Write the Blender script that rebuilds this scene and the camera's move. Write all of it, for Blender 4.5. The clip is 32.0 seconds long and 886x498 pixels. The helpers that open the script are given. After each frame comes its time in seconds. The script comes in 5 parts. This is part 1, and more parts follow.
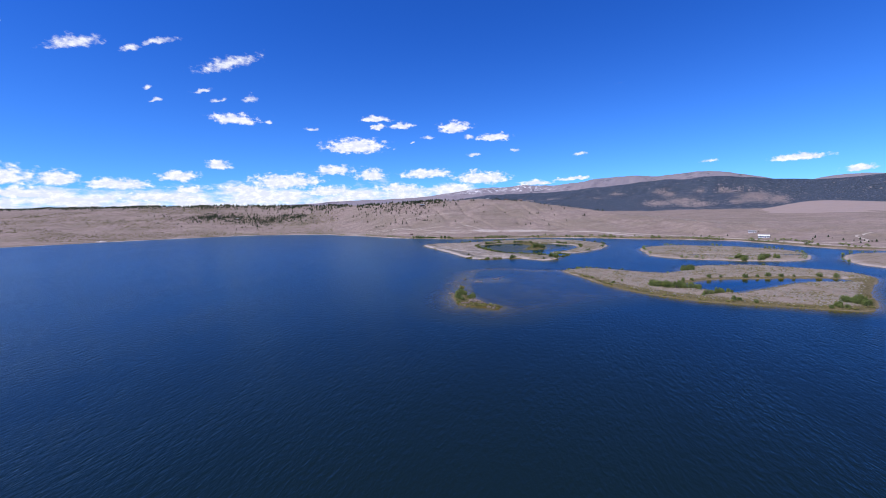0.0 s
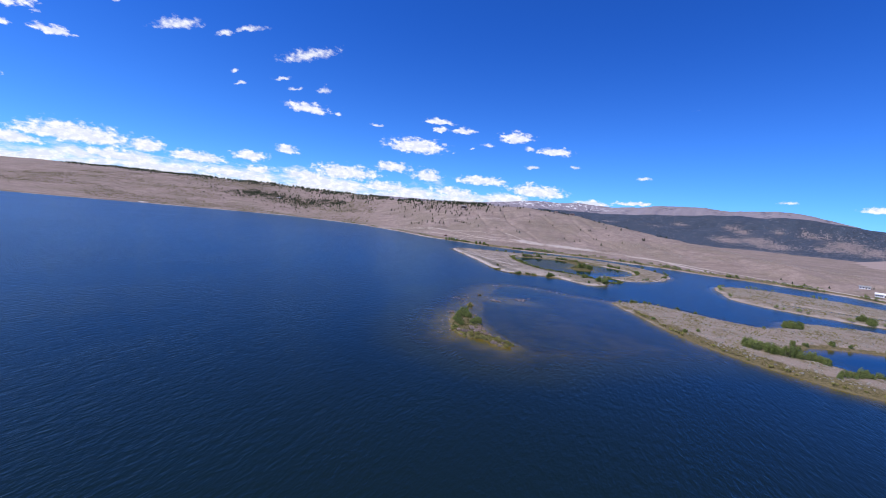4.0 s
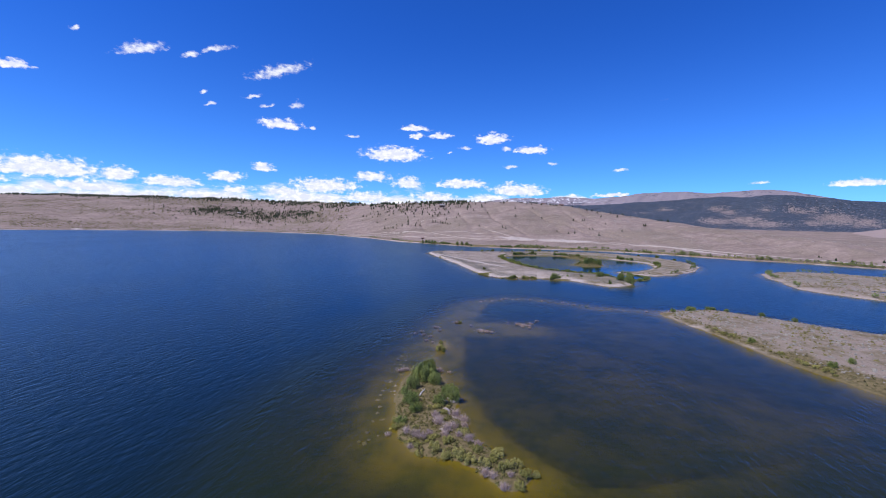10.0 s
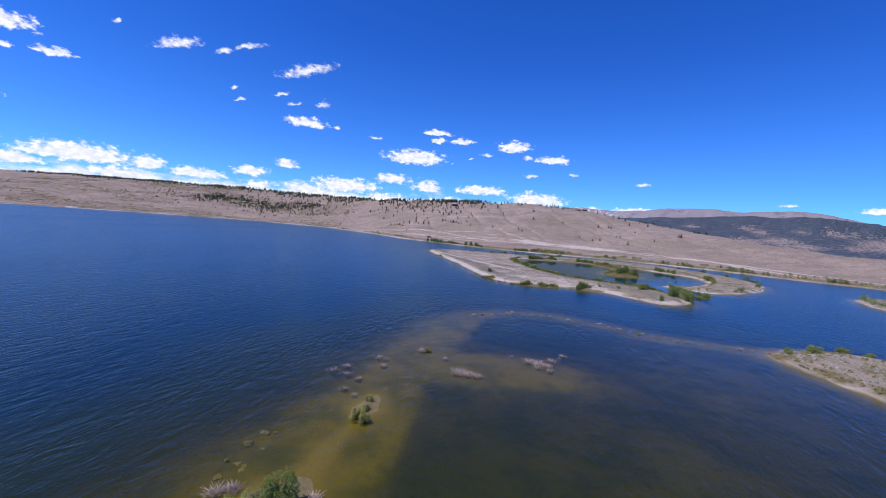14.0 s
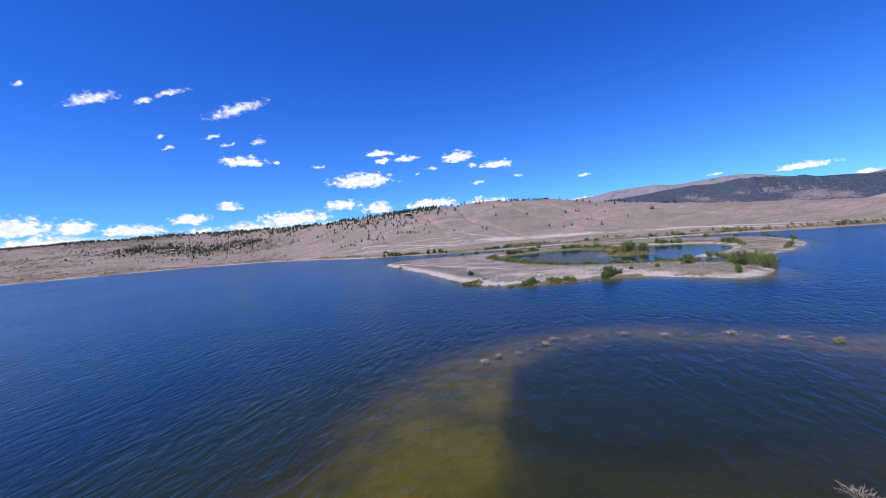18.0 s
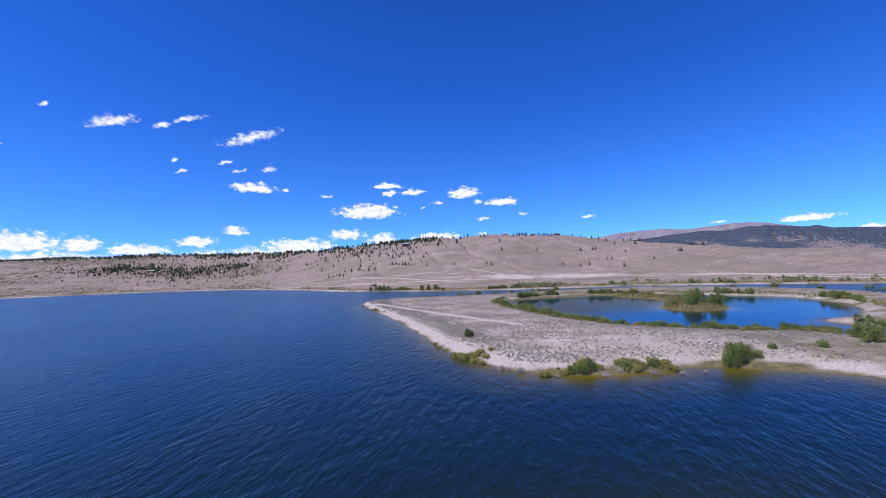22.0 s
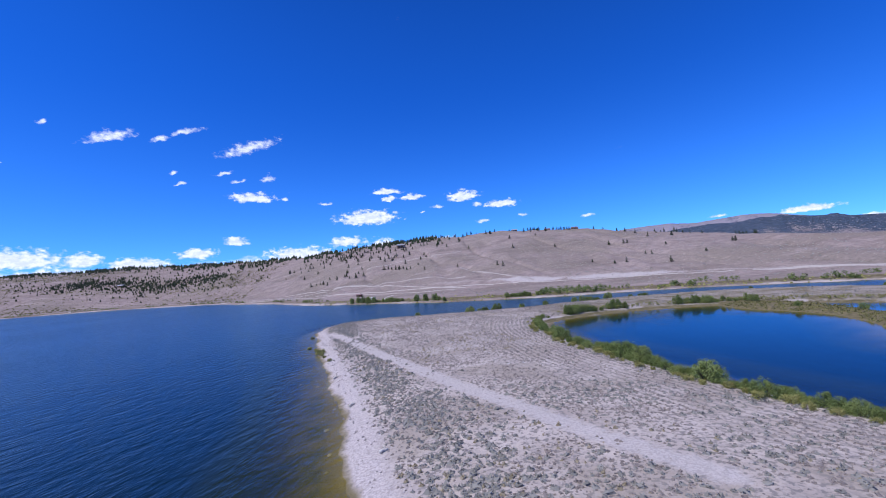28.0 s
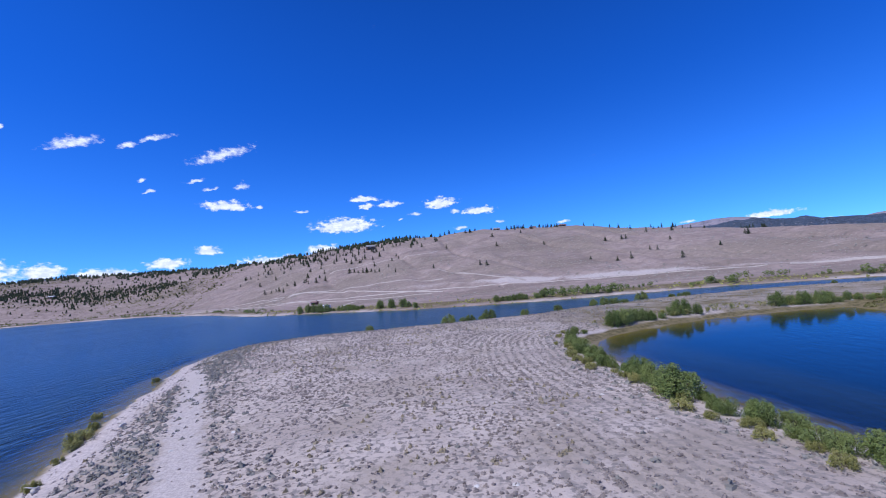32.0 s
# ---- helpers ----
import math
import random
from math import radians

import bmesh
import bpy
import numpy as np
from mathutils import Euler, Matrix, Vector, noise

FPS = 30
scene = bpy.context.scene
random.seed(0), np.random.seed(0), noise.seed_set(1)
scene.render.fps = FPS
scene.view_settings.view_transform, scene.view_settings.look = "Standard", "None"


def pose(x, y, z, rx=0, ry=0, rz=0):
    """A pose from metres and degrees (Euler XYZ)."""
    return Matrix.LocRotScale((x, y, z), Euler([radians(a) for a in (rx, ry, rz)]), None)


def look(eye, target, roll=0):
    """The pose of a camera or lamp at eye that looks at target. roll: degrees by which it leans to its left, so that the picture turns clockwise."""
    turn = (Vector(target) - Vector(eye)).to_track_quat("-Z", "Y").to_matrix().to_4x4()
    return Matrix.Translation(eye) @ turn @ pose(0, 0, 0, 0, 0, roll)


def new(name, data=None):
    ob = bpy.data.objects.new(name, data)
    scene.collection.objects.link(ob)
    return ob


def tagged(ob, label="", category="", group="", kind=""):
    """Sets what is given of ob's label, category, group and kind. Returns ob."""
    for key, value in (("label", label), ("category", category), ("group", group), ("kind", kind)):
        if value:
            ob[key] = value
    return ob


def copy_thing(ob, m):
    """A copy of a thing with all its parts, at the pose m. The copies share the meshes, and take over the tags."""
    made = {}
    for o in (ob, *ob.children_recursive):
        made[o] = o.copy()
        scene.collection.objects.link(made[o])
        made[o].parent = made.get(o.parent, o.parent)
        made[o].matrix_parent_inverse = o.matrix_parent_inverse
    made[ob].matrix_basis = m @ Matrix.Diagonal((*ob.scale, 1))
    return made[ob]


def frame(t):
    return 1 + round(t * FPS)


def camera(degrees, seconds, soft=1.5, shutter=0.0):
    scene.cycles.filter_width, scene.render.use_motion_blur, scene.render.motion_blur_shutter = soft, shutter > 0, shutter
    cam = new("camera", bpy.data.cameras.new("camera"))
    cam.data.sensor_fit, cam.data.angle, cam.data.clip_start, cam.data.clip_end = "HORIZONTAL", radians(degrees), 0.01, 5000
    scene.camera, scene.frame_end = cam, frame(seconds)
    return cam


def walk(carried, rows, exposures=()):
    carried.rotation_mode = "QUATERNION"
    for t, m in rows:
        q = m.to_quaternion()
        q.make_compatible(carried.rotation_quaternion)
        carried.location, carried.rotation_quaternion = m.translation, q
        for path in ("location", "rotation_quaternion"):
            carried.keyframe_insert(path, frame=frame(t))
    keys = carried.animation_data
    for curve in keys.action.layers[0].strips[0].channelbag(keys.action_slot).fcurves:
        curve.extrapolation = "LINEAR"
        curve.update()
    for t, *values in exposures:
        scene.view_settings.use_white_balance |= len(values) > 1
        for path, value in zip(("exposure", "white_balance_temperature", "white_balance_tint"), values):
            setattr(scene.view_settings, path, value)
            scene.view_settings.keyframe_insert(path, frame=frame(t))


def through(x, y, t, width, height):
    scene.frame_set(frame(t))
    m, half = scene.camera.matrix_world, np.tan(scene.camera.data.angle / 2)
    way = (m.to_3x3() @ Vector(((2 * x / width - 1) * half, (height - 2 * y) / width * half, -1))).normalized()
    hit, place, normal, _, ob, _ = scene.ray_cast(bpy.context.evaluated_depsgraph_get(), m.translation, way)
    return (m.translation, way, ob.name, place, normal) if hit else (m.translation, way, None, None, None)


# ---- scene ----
cam = camera(93.9, 32.0, 1.0)
PATH = [
    (0.0, pose(0.00, 0.00, 64.46, 84.16, 1.75, -1.72)),
    (0.5, pose(3.66, 10.20, 63.14, 84.23, 1.21, -1.24)),
    (1.0, pose(7.11, 20.35, 61.70, 84.24, 0.55, -0.75)),
    (1.5, pose(10.15, 30.70, 60.28, 84.34, -0.14, -0.10)),
    (2.0, pose(12.99, 41.18, 58.87, 84.42, -0.72, 0.74)),
    (2.5, pose(16.08, 51.66, 57.49, 84.53, -2.60, 2.57)),
    (3.0, pose(19.03, 62.02, 56.19, 84.62, -3.50, 3.44)),
    (3.5, pose(21.68, 72.23, 55.13, 84.70, -4.62, 4.46)),
    (5.5, pose(27.79, 109.06, 51.94, 84.77, -7.06, 6.73)),
    (6.0, pose(28.76, 117.68, 51.55, 84.81, -7.57, 7.25)),
    (6.5, pose(29.54, 126.29, 51.00, 84.79, -8.07, 7.69)),
    (7.0, pose(30.14, 135.00, 50.26, 84.80, -8.35, 8.28)),
    (7.5, pose(30.36, 143.85, 49.32, 84.86, -8.37, 8.45)),
    (8.0, pose(30.63, 152.79, 48.21, 84.95, -7.91, 8.29)),
    (8.5, pose(30.47, 161.78, 47.09, 85.14, -6.80, 7.52)),
    (9.0, pose(29.91, 170.75, 46.08, 85.34, -4.43, 5.82)),
    (9.5, pose(29.72, 179.50, 45.07, 85.38, -3.14, 4.80)),
    (10.0, pose(29.66, 188.18, 44.12, 85.56, -1.02, 2.93)),
    (10.5, pose(30.33, 196.71, 42.85, 85.55, -0.50, 2.96)),
    (11.0, pose(31.46, 205.44, 41.31, 85.67, -0.53, 3.00)),
    (11.5, pose(32.72, 214.46, 39.50, 85.81, -0.60, 3.35)),
    (12.0, pose(34.16, 223.54, 37.57, 85.88, -0.95, 3.87)),
    (12.5, pose(35.66, 233.10, 35.59, 86.06, -1.04, 4.20)),
    (13.0, pose(37.15, 242.49, 33.72, 86.12, -1.59, 4.35)),
    (13.5, pose(38.58, 251.82, 32.07, 86.21, -3.29, 5.12)),
    (14.0, pose(39.19, 261.75, 31.45, 86.16, -4.30, 5.33)),
    (14.5, pose(39.51, 271.53, 30.34, 86.12, -4.75, 6.04)),
    (16.5, pose(37.01, 310.48, 23.59, 86.82, -3.37, 5.50)),
    (17.0, pose(35.36, 319.41, 22.72, 87.71, 1.12, 2.33)),
    (17.5, pose(33.98, 328.29, 21.81, 87.75, 4.57, -0.07)),
    (18.0, pose(33.40, 337.13, 21.11, 88.15, 4.96, -0.66)),
    (18.5, pose(33.16, 345.94, 20.88, 88.35, 5.81, -1.64)),
    (19.0, pose(33.46, 354.63, 20.66, 89.05, 5.57, -1.62)),
    (19.5, pose(33.96, 363.52, 20.60, 90.48, 4.74, -1.37)),
    (20.0, pose(34.70, 373.10, 20.63, 92.34, 4.17, -1.03)),
    (20.5, pose(35.84, 383.25, 20.71, 92.48, 3.63, -0.91)),
    (21.0, pose(37.15, 393.30, 20.75, 92.63, 3.31, -0.77)),
    (21.5, pose(38.54, 402.67, 20.61, 92.71, 2.85, -0.58)),
    (22.0, pose(39.73, 411.54, 20.45, 92.90, 2.18, -0.31)),
    (22.5, pose(40.79, 420.06, 20.56, 93.00, 1.74, -0.09)),
    (23.0, pose(41.85, 427.84, 20.49, 93.05, 1.10, 0.51)),
    (23.5, pose(42.71, 435.60, 20.83, 93.27, 0.32, 0.97)),
    (24.0, pose(43.45, 443.76, 21.19, 93.31, -1.23, 1.86)),
    (24.5, pose(43.85, 452.47, 21.36, 93.29, -2.63, 2.79)),
    (25.0, pose(43.98, 461.58, 21.33, 93.31, -3.03, 3.08)),
    (25.5, pose(43.91, 470.51, 21.18, 93.35, -3.55, 3.47)),
    (27.5, pose(41.40, 503.01, 21.11, 93.45, 3.16, 0.31)),
    (28.0, pose(41.03, 511.73, 20.70, 93.40, 4.14, -0.08)),
    (28.5, pose(40.99, 520.45, 20.17, 93.51, 4.17, -0.15)),
    (29.0, pose(41.21, 528.99, 19.49, 93.60, 4.12, -0.31)),
    (29.5, pose(41.84, 537.32, 18.66, 93.74, 3.66, -0.17)),
    (30.0, pose(42.79, 545.60, 17.81, 93.97, 3.04, -0.20)),
    (30.5, pose(43.74, 554.31, 17.74, 94.01, 2.61, 0.08)),
    (31.0, pose(44.60, 563.27, 17.21, 94.21, 2.34, -0.35)),
    (31.5, pose(45.09, 571.90, 16.36, 94.18, 3.58, -2.05)),
    (32.0, pose(45.38, 580.29, 15.48, 94.16, 4.89, -3.05)),
]
walk(cam, PATH, [(0.0, 0.06, 6500, 10), (8.0, 0.06, 6500, 10), (14.0, 0.10, 6500, 10), (18.0, 0.17, 6500, 10), (25.0, 0.12, 6200, 10), (28.0, 0.06, 5850, 10), (32.0, 0.03, 5800, 10)])

# ---- sky and sun ----
SUN_EL, SUN_AZ = radians(58), radians(243)   # azimuth clockwise from +y
world = bpy.data.worlds.new("sky")
scene.world = world
world.use_nodes = True
wn, wl = world.node_tree.nodes, world.node_tree.links
sky = wn.new("ShaderNodeTexSky")
sky.sky_type, sky.sun_disc = "NISHITA", False
sky.sun_elevation, sky.sun_rotation = SUN_EL, SUN_AZ
sky.altitude, sky.air_density, sky.dust_density, sky.ozone_density = 2300, 1.0, 0.1, 3.0


class Sky:
    """Arithmetic on the direction of view, for the clouds painted on the sky."""
    @staticmethod
    def put(value, socket):
        if isinstance(value, bpy.types.NodeSocket):
            wl.new(value, socket)
        else:
            socket.default_value = value

    @staticmethod
    def math(op, a, b=0.0, c=0.0):
        n = wn.new("ShaderNodeMath")
        n.operation = op
        for v, k in zip((a, b, c), n.inputs):
            Sky.put(v, k)
        return n.outputs[0]

    @staticmethod
    def step(v, lo, hi):
        n = wn.new("ShaderNodeMapRange")
        n.interpolation_type = "SMOOTHSTEP"
        n.inputs[1].default_value, n.inputs[2].default_value = lo, hi
        wl.new(v, n.inputs[0])
        return n.outputs[0]

    @staticmethod
    def noise(x, y, z, scale, detail):
        v, n = wn.new("ShaderNodeCombineXYZ"), wn.new("ShaderNodeTexNoise")
        for s_, k in zip((x, y, z), v.inputs):
            Sky.put(s_, k)
        n.inputs["Scale"].default_value, n.inputs["Detail"].default_value, n.inputs["Roughness"].default_value = scale, detail, 0.62
        wl.new(v.outputs[0], n.inputs[0])
        return n.outputs[0]

    @staticmethod
    def mix(f, a, b, blend="MIX"):
        n = wn.new("ShaderNodeMix")
        n.data_type, n.blend_type = "RGBA", blend
        for v, k in ((f, n.inputs[0]), (a, n.inputs[6]), (b, n.inputs[7])):
            Sky.put(v, k)
        return n.outputs[2]


axes = wn.new("ShaderNodeSeparateXYZ")
wl.new(wn.new("ShaderNodeTexCoord").outputs["Generated"], axes.inputs[0])
az = Sky.math("DEGREES", Sky.math("ARCTAN2", axes.outputs[0], axes.outputs[1]))
el = Sky.math("DEGREES", Sky.math("ARCSINE", axes.outputs[2]))
blue = Sky.mix(1.0, sky.outputs[0], Sky.mix(Sky.step(el, 0.0, 26.0), (0.29, 0.67, 1.34, 1), (0.135, 0.50, 1.33, 1)), "MULTIPLY")
blue = Sky.mix(Sky.step(el, 24.0, 60.0), blue, Sky.mix(1.0, blue, (0.6, 0.6, 0.64, 1), "MULTIPLY"))
# fair-weather clouds: azimuth, elevation, width and height in degrees
CLOUDS_WEST = [(-38.4, 17.3, 5.0, 1.7), (-31.1, 18.6, 3.4, 0.8), (-33.7, 17.6, 2.1, 1.0), (-24.2, 17.4, 7.7, 1.9), (-22.1, 13.7, 1.9, 1.3), (-27.4, 14.1, 2.3, 0.7), (-32.6, 13.9, 0.9, 0.5),
               (-32.0, 12.7, 1.3, 0.5), (-25.7, 13.2, 2.0, 0.5), (-24.2, 11.3, 5.2, 1.6), (-20.3, 11.1, 1.0, 0.7), (-15.3, 10.4, 2.2, 0.6), (-43.8, 17.9, 1.0, 0.6),
               (-53.0, 15.4, 6.2, 2.3), (-52.5, 13.1, 2.3, 0.7), (-48.7, 13.5, 3.1, 1.0), (-54.0, 8.7, 3.5, 0.8), (-56.0, 6.1, 5.0, 1.6)]
CLOUDS_EAST = [(-9.7, 8.5, 7.9, 2.5), (-7.0, 11.8, 3.8, 1.0), (-6.6, 10.8, 2.1, 0.9), (-3.6, 10.9, 3.1, 1.0), (3.6, 10.6, 4.5, 1.8), (8.8, 9.1, 4.5, 1.1), (5.4, 9.2, 1.7, 0.7),
               (6.4, 6.9, 2.4, 0.6), (11.7, 7.3, 1.5, 0.6), (-0.1, 9.3, 2.0, 0.6), (-2.2, 8.7, 0.9, 0.5), (19.9, 6.2, 1.9, 0.6), (42.1, 4.1, 4.6, 0.9), (34.1, 4.3, 1.6, 0.5), (46.6, 2.6, 2.4, 0.8)]
CLOUDS_LOW = [(-46.6, 4.4, 9.5, 2.6), (-51.5, 3.2, 5.0, 1.6), (-43.5, 2.7, 6.0, 1.5), (-40.9, 4.2, 3.6, 1.9), (-36.0, 3.6, 6.0, 1.7), (-33.0, 2.2, 6.5, 1.2), (-30.4, 4.5, 4.2, 1.6), (-29.5, 3.0, 3.6, 1.2), (-24.0, 3.0, 6.0, 1.5), (-26.2, 5.9, 2.7, 1.4), (-18.6, 4.0, 8.5, 2.4), (-13.5, 2.6, 7.0, 1.6), (-12.6, 5.3, 4.8, 1.7),
              (-7.9, 4.7, 3.8, 2.1), (-4.0, 2.8, 7.0, 1.4), (-0.4, 4.6, 7.4, 1.5), (7.1, 3.9, 7.4, 2.2), (3.0, 2.6, 6.0, 1.3), (14.5, 2.9, 4.5, 0.8), (19.0, 3.2, 5.0, 0.6)]
wave = Sky.noise(az, el, 3.0, 0.55, 3.0)
ripple = Sky.noise(az, el, 9.0, 0.55, 3.0)
waz = Sky.math("MULTIPLY_ADD", Sky.math("SUBTRACT", wave, 0.5), 1.6, az)
wel = Sky.math("MULTIPLY_ADD", Sky.math("SUBTRACT", ripple, 0.5), 0.9, el)
near, thin = 99.0, 99.0
for c_az, c_el, c_w, c_h in CLOUDS_WEST + CLOUDS_EAST + CLOUDS_LOW:
    lean = 0.3 if c_el > 12.5 and c_az > -45 else 0.0
    a = Sky.math("MULTIPLY_ADD", waz, 2 / c_w, -c_az * 2 / c_w)
    b = Sky.math("MULTIPLY_ADD", wel, 2 / c_h, -(c_el - 0.15 * c_h) * 2 / c_h)
    if lean:
        b = Sky.math("MULTIPLY_ADD", a, -lean * c_w / c_h, b)
    b = Sky.math("MAXIMUM", b, Sky.math("MULTIPLY", b, -1.7))
    spot = Sky.math("MULTIPLY_ADD", a, a, Sky.math("MULTIPLY", b, b))
    if lean or c_w * c_h < 1.5:
        thin = Sky.math("MINIMUM", thin, spot)
    else:
        near = Sky.math("MINIMUM", near, spot)
puff = Sky.noise(az, Sky.math("MULTIPLY", el, 1.7), 0.0, 1.15, 7.0)
heap = Sky.math("SUBTRACT", 1.18, Sky.math("SQRT", near))
heap = Sky.step(Sky.math("MULTIPLY_ADD", Sky.math("SUBTRACT", puff, 0.5), 2.1, heap), 0.02, 0.62)
wisp = Sky.math("SUBTRACT", 1.1, Sky.math("SQRT", thin))
wisp = Sky.math("MULTIPLY", Sky.step(Sky.math("MULTIPLY_ADD", Sky.math("SUBTRACT", puff, 0.5), 2.0, wisp), 0.05, 0.95), 0.92)
bank = Sky.noise(Sky.math("MULTIPLY", az, 0.30), el, 5.0, 0.75, 7.0)
low = Sky.math("MULTIPLY", Sky.math("SUBTRACT", 1.0, Sky.step(el, 2.0, 5.0)), Sky.math("SUBTRACT", 1.0, Sky.step(az, 2.0, 16.0)))
bank = Sky.step(Sky.math("MULTIPLY_ADD", low, 0.42, bank), 0.72, 0.98)
cover = Sky.math("MAXIMUM", Sky.math("MAXIMUM", heap, wisp), bank)
grey = Sky.mix(Sky.step(puff, 0.42, 0.66), (6.2, 6.4, 7.4, 1), (8.2, 8.2, 8.4, 1))
wl.new(Sky.mix(Sky.math("MULTIPLY", cover, 0.94), blue, grey), wn["Background"].inputs[0])
wn["Background"].inputs[1].default_value = 0.13
sun = new("sun", bpy.data.lights.new("sun", "SUN"))
sun.data.energy, sun.data.angle, sun.data.color = 4.1, radians(0.5), (1.0, 0.925, 0.84)
sun.matrix_world = look((0, 0, 0), (-math.sin(SUN_AZ) * math.cos(SUN_EL), -math.cos(SUN_AZ) * math.cos(SUN_EL), -math.sin(SUN_EL)))


# ---- materials ----
class Nodes:
    """A small helper for node materials."""
    def __init__(self, name):
        self.mat = bpy.data.materials.new(name)
        self.mat.use_nodes = True
        self.tree = self.mat.node_tree
        self.out = self.tree.nodes["Material Output"]
        self.bsdf = self.tree.nodes["Principled BSDF"]

    def add(self, kind, **values):
        n = self.tree.nodes.new("ShaderNode" + kind)
        for key, v in values.items():
            if key[0] == "i":
                s = n.inputs[int(key[1:])]
                if isinstance(v, bpy.types.NodeSocket):
                    self.tree.links.new(v, s)
                else:
                    s.default_value = v
            elif key == "op":
                n.operation = v
            elif key == "blend":
                n.data_type, n.blend_type = "RGBA", v
        return n

    def link(self, a, b):
        self.tree.links.new(a, b)

    def math(self, op, a, b=0.0, c=0.0):
        return self.add("Math", op=op, i0=a, i1=b, i2=c).outputs[0]

    def noise(self, vec, scale, detail=4.0, rough=0.55, w=None):
        n = self.add("TexNoise", i2=scale, i3=detail, i4=rough)
        self.link(vec, n.inputs[0])
        return n.outputs[0]

    def mix(self, f, a, b, blend="MIX"):
        n = self.add("Mix", blend=blend)
        for v, s in ((f, n.inputs[0]), (a, n.inputs[6]), (b, n.inputs[7])):
            if isinstance(v, bpy.types.NodeSocket):
                self.link(v, s)
            else:
                s.default_value = v if not isinstance(v, tuple) or len(v) == 4 else (*v, 1)
        return n.outputs[2]

    def step(self, v, lo, hi):
        n = self.add("MapRange", i1=lo, i2=hi)
        n.interpolation_type = "SMOOTHSTEP"
        self.link(v, n.inputs[0])
        return n.outputs[0]

    def bump(self, height, strength, distance):
        n = self.add("Bump", i0=strength, i1=distance)
        self.link(height, n.inputs["Height"])
        self.link(n.outputs[0], self.bsdf.inputs["Normal"])


def plain(name, colour, rough=0.8):
    m = Nodes(name)
    m.bsdf.inputs["Base Color"].default_value = (*colour, 1)
    m.bsdf.inputs["Roughness"].default_value = rough
    return m.mat


def ground_material():
    """Dry soil: pale beach by the water, tan grassland, grey-green scrub, olive lake bed below the surface."""
    m = Nodes("dry_soil")
    geo = m.add("NewGeometry")
    pos = geo.outputs["Position"]
    z = m.add("SeparateXYZ", i0=pos).outputs[2]
    big, mid, fine = m.noise(pos, 0.012, 5), m.noise(pos, 0.11, 6, 0.65), m.noise(pos, 0.9, 5, 0.7)
    grit = m.noise(pos, 3.5, 3, 0.7)
    grass = m.mix(m.step(mid, 0.35, 0.65), (0.240, 0.189, 0.174), (0.322, 0.257, 0.236))
    grass = m.mix(m.step(big, 0.4, 0.62), grass, (0.240, 0.196, 0.168))
    tuft = m.noise(pos, 0.33, 4, 0.75)
    clump = m.noise(pos, 1.7, 3, 0.6)
    lie = m.add("Mapping", i0=pos)
    lie.inputs["Scale"].default_value = (0.22, 1.5, 1.5)
    strata = m.noise(lie.outputs[0], 0.035, 5, 0.65)
    grass = m.mix(m.math("MULTIPLY", m.step(strata, 0.52, 0.64), 0.55), grass, (0.185, 0.146, 0.128))
    grass = m.mix(m.math("MULTIPLY", m.step(strata, 0.42, 0.33), 0.55), grass, (0.375, 0.305, 0.280))
    scrub = m.math("MULTIPLY", m.step(tuft, 0.54, 0.64), m.step(big, 0.25, 0.6))
    grass = m.mix(m.math("MULTIPLY", scrub, 0.75), grass, (0.150, 0.135, 0.110))
    grass = m.mix(m.math("MULTIPLY", m.step(tuft, 0.42, 0.36), 0.5), grass, (0.40, 0.33, 0.30))
    soil = m.mix(m.step(mid, 0.3, 0.7), (0.365, 0.308, 0.276), (0.520, 0.448, 0.408))
    soil = m.mix(m.math("MULTIPLY", m.step(fine, 0.5, 0.66), 0.6), soil, (0.290, 0.258, 0.240))
    soil = m.mix(m.math("MULTIPLY", m.step(clump, 0.52, 0.60), 0.9), soil, (0.222, 0.200, 0.190))
    soil = m.mix(m.math("MULTIPLY", m.step(grit, 0.56, 0.66), 0.45), soil, (0.22, 0.20, 0.18))
    soil = m.mix(m.math("MULTIPLY", m.step(m.noise(pos, 0.06, 4, 0.6), 0.5, 0.62), 0.6), soil, (0.315, 0.268, 0.225))
    row = m.add("Attribute")
    row.attribute_name = "furrow"
    ring = m.math("SINE", m.math("ADD", m.math("MULTIPLY", row.outputs["Fac"], 4.4), m.math("MULTIPLY", mid, 1.6)))
    band = m.math("MULTIPLY", m.step(row.outputs["Fac"], 4.0, 9.0), m.math("SUBTRACT", 1.0, m.step(m.math("ADD", row.outputs["Fac"], m.math("MULTIPLY", mid, 16.0)), 28.0, 40.0)))
    ring = m.math("MULTIPLY", m.math("MULTIPLY", m.step(m.math("ADD", ring, m.math("MULTIPLY", m.math("SUBTRACT", m.math("ADD", fine, clump), 1.0), 3.8)), -0.2, 0.9), band), 0.45)
    soil = m.mix(ring, soil, (0.215, 0.192, 0.178))
    upland = m.add("Attribute")
    upland.attribute_name = "upland"
    high = upland.outputs["Fac"]
    base = m.mix(high, soil, grass)
    worn = m.add("Attribute")
    worn.attribute_name = "worn"
    lane = m.step(m.math("ADD", worn.outputs["Fac"], m.math("MULTIPLY", m.math("SUBTRACT", fine, 0.5), 1.1)), 0.35, 0.75)
    base = m.mix(m.math("MULTIPLY", lane, 0.85), base, m.mix(m.step(grit, 0.4, 0.6), (0.53, 0.475, 0.46), (0.41, 0.365, 0.35)))
    lush = m.add("Attribute")
    lush.attribute_name = "lush"
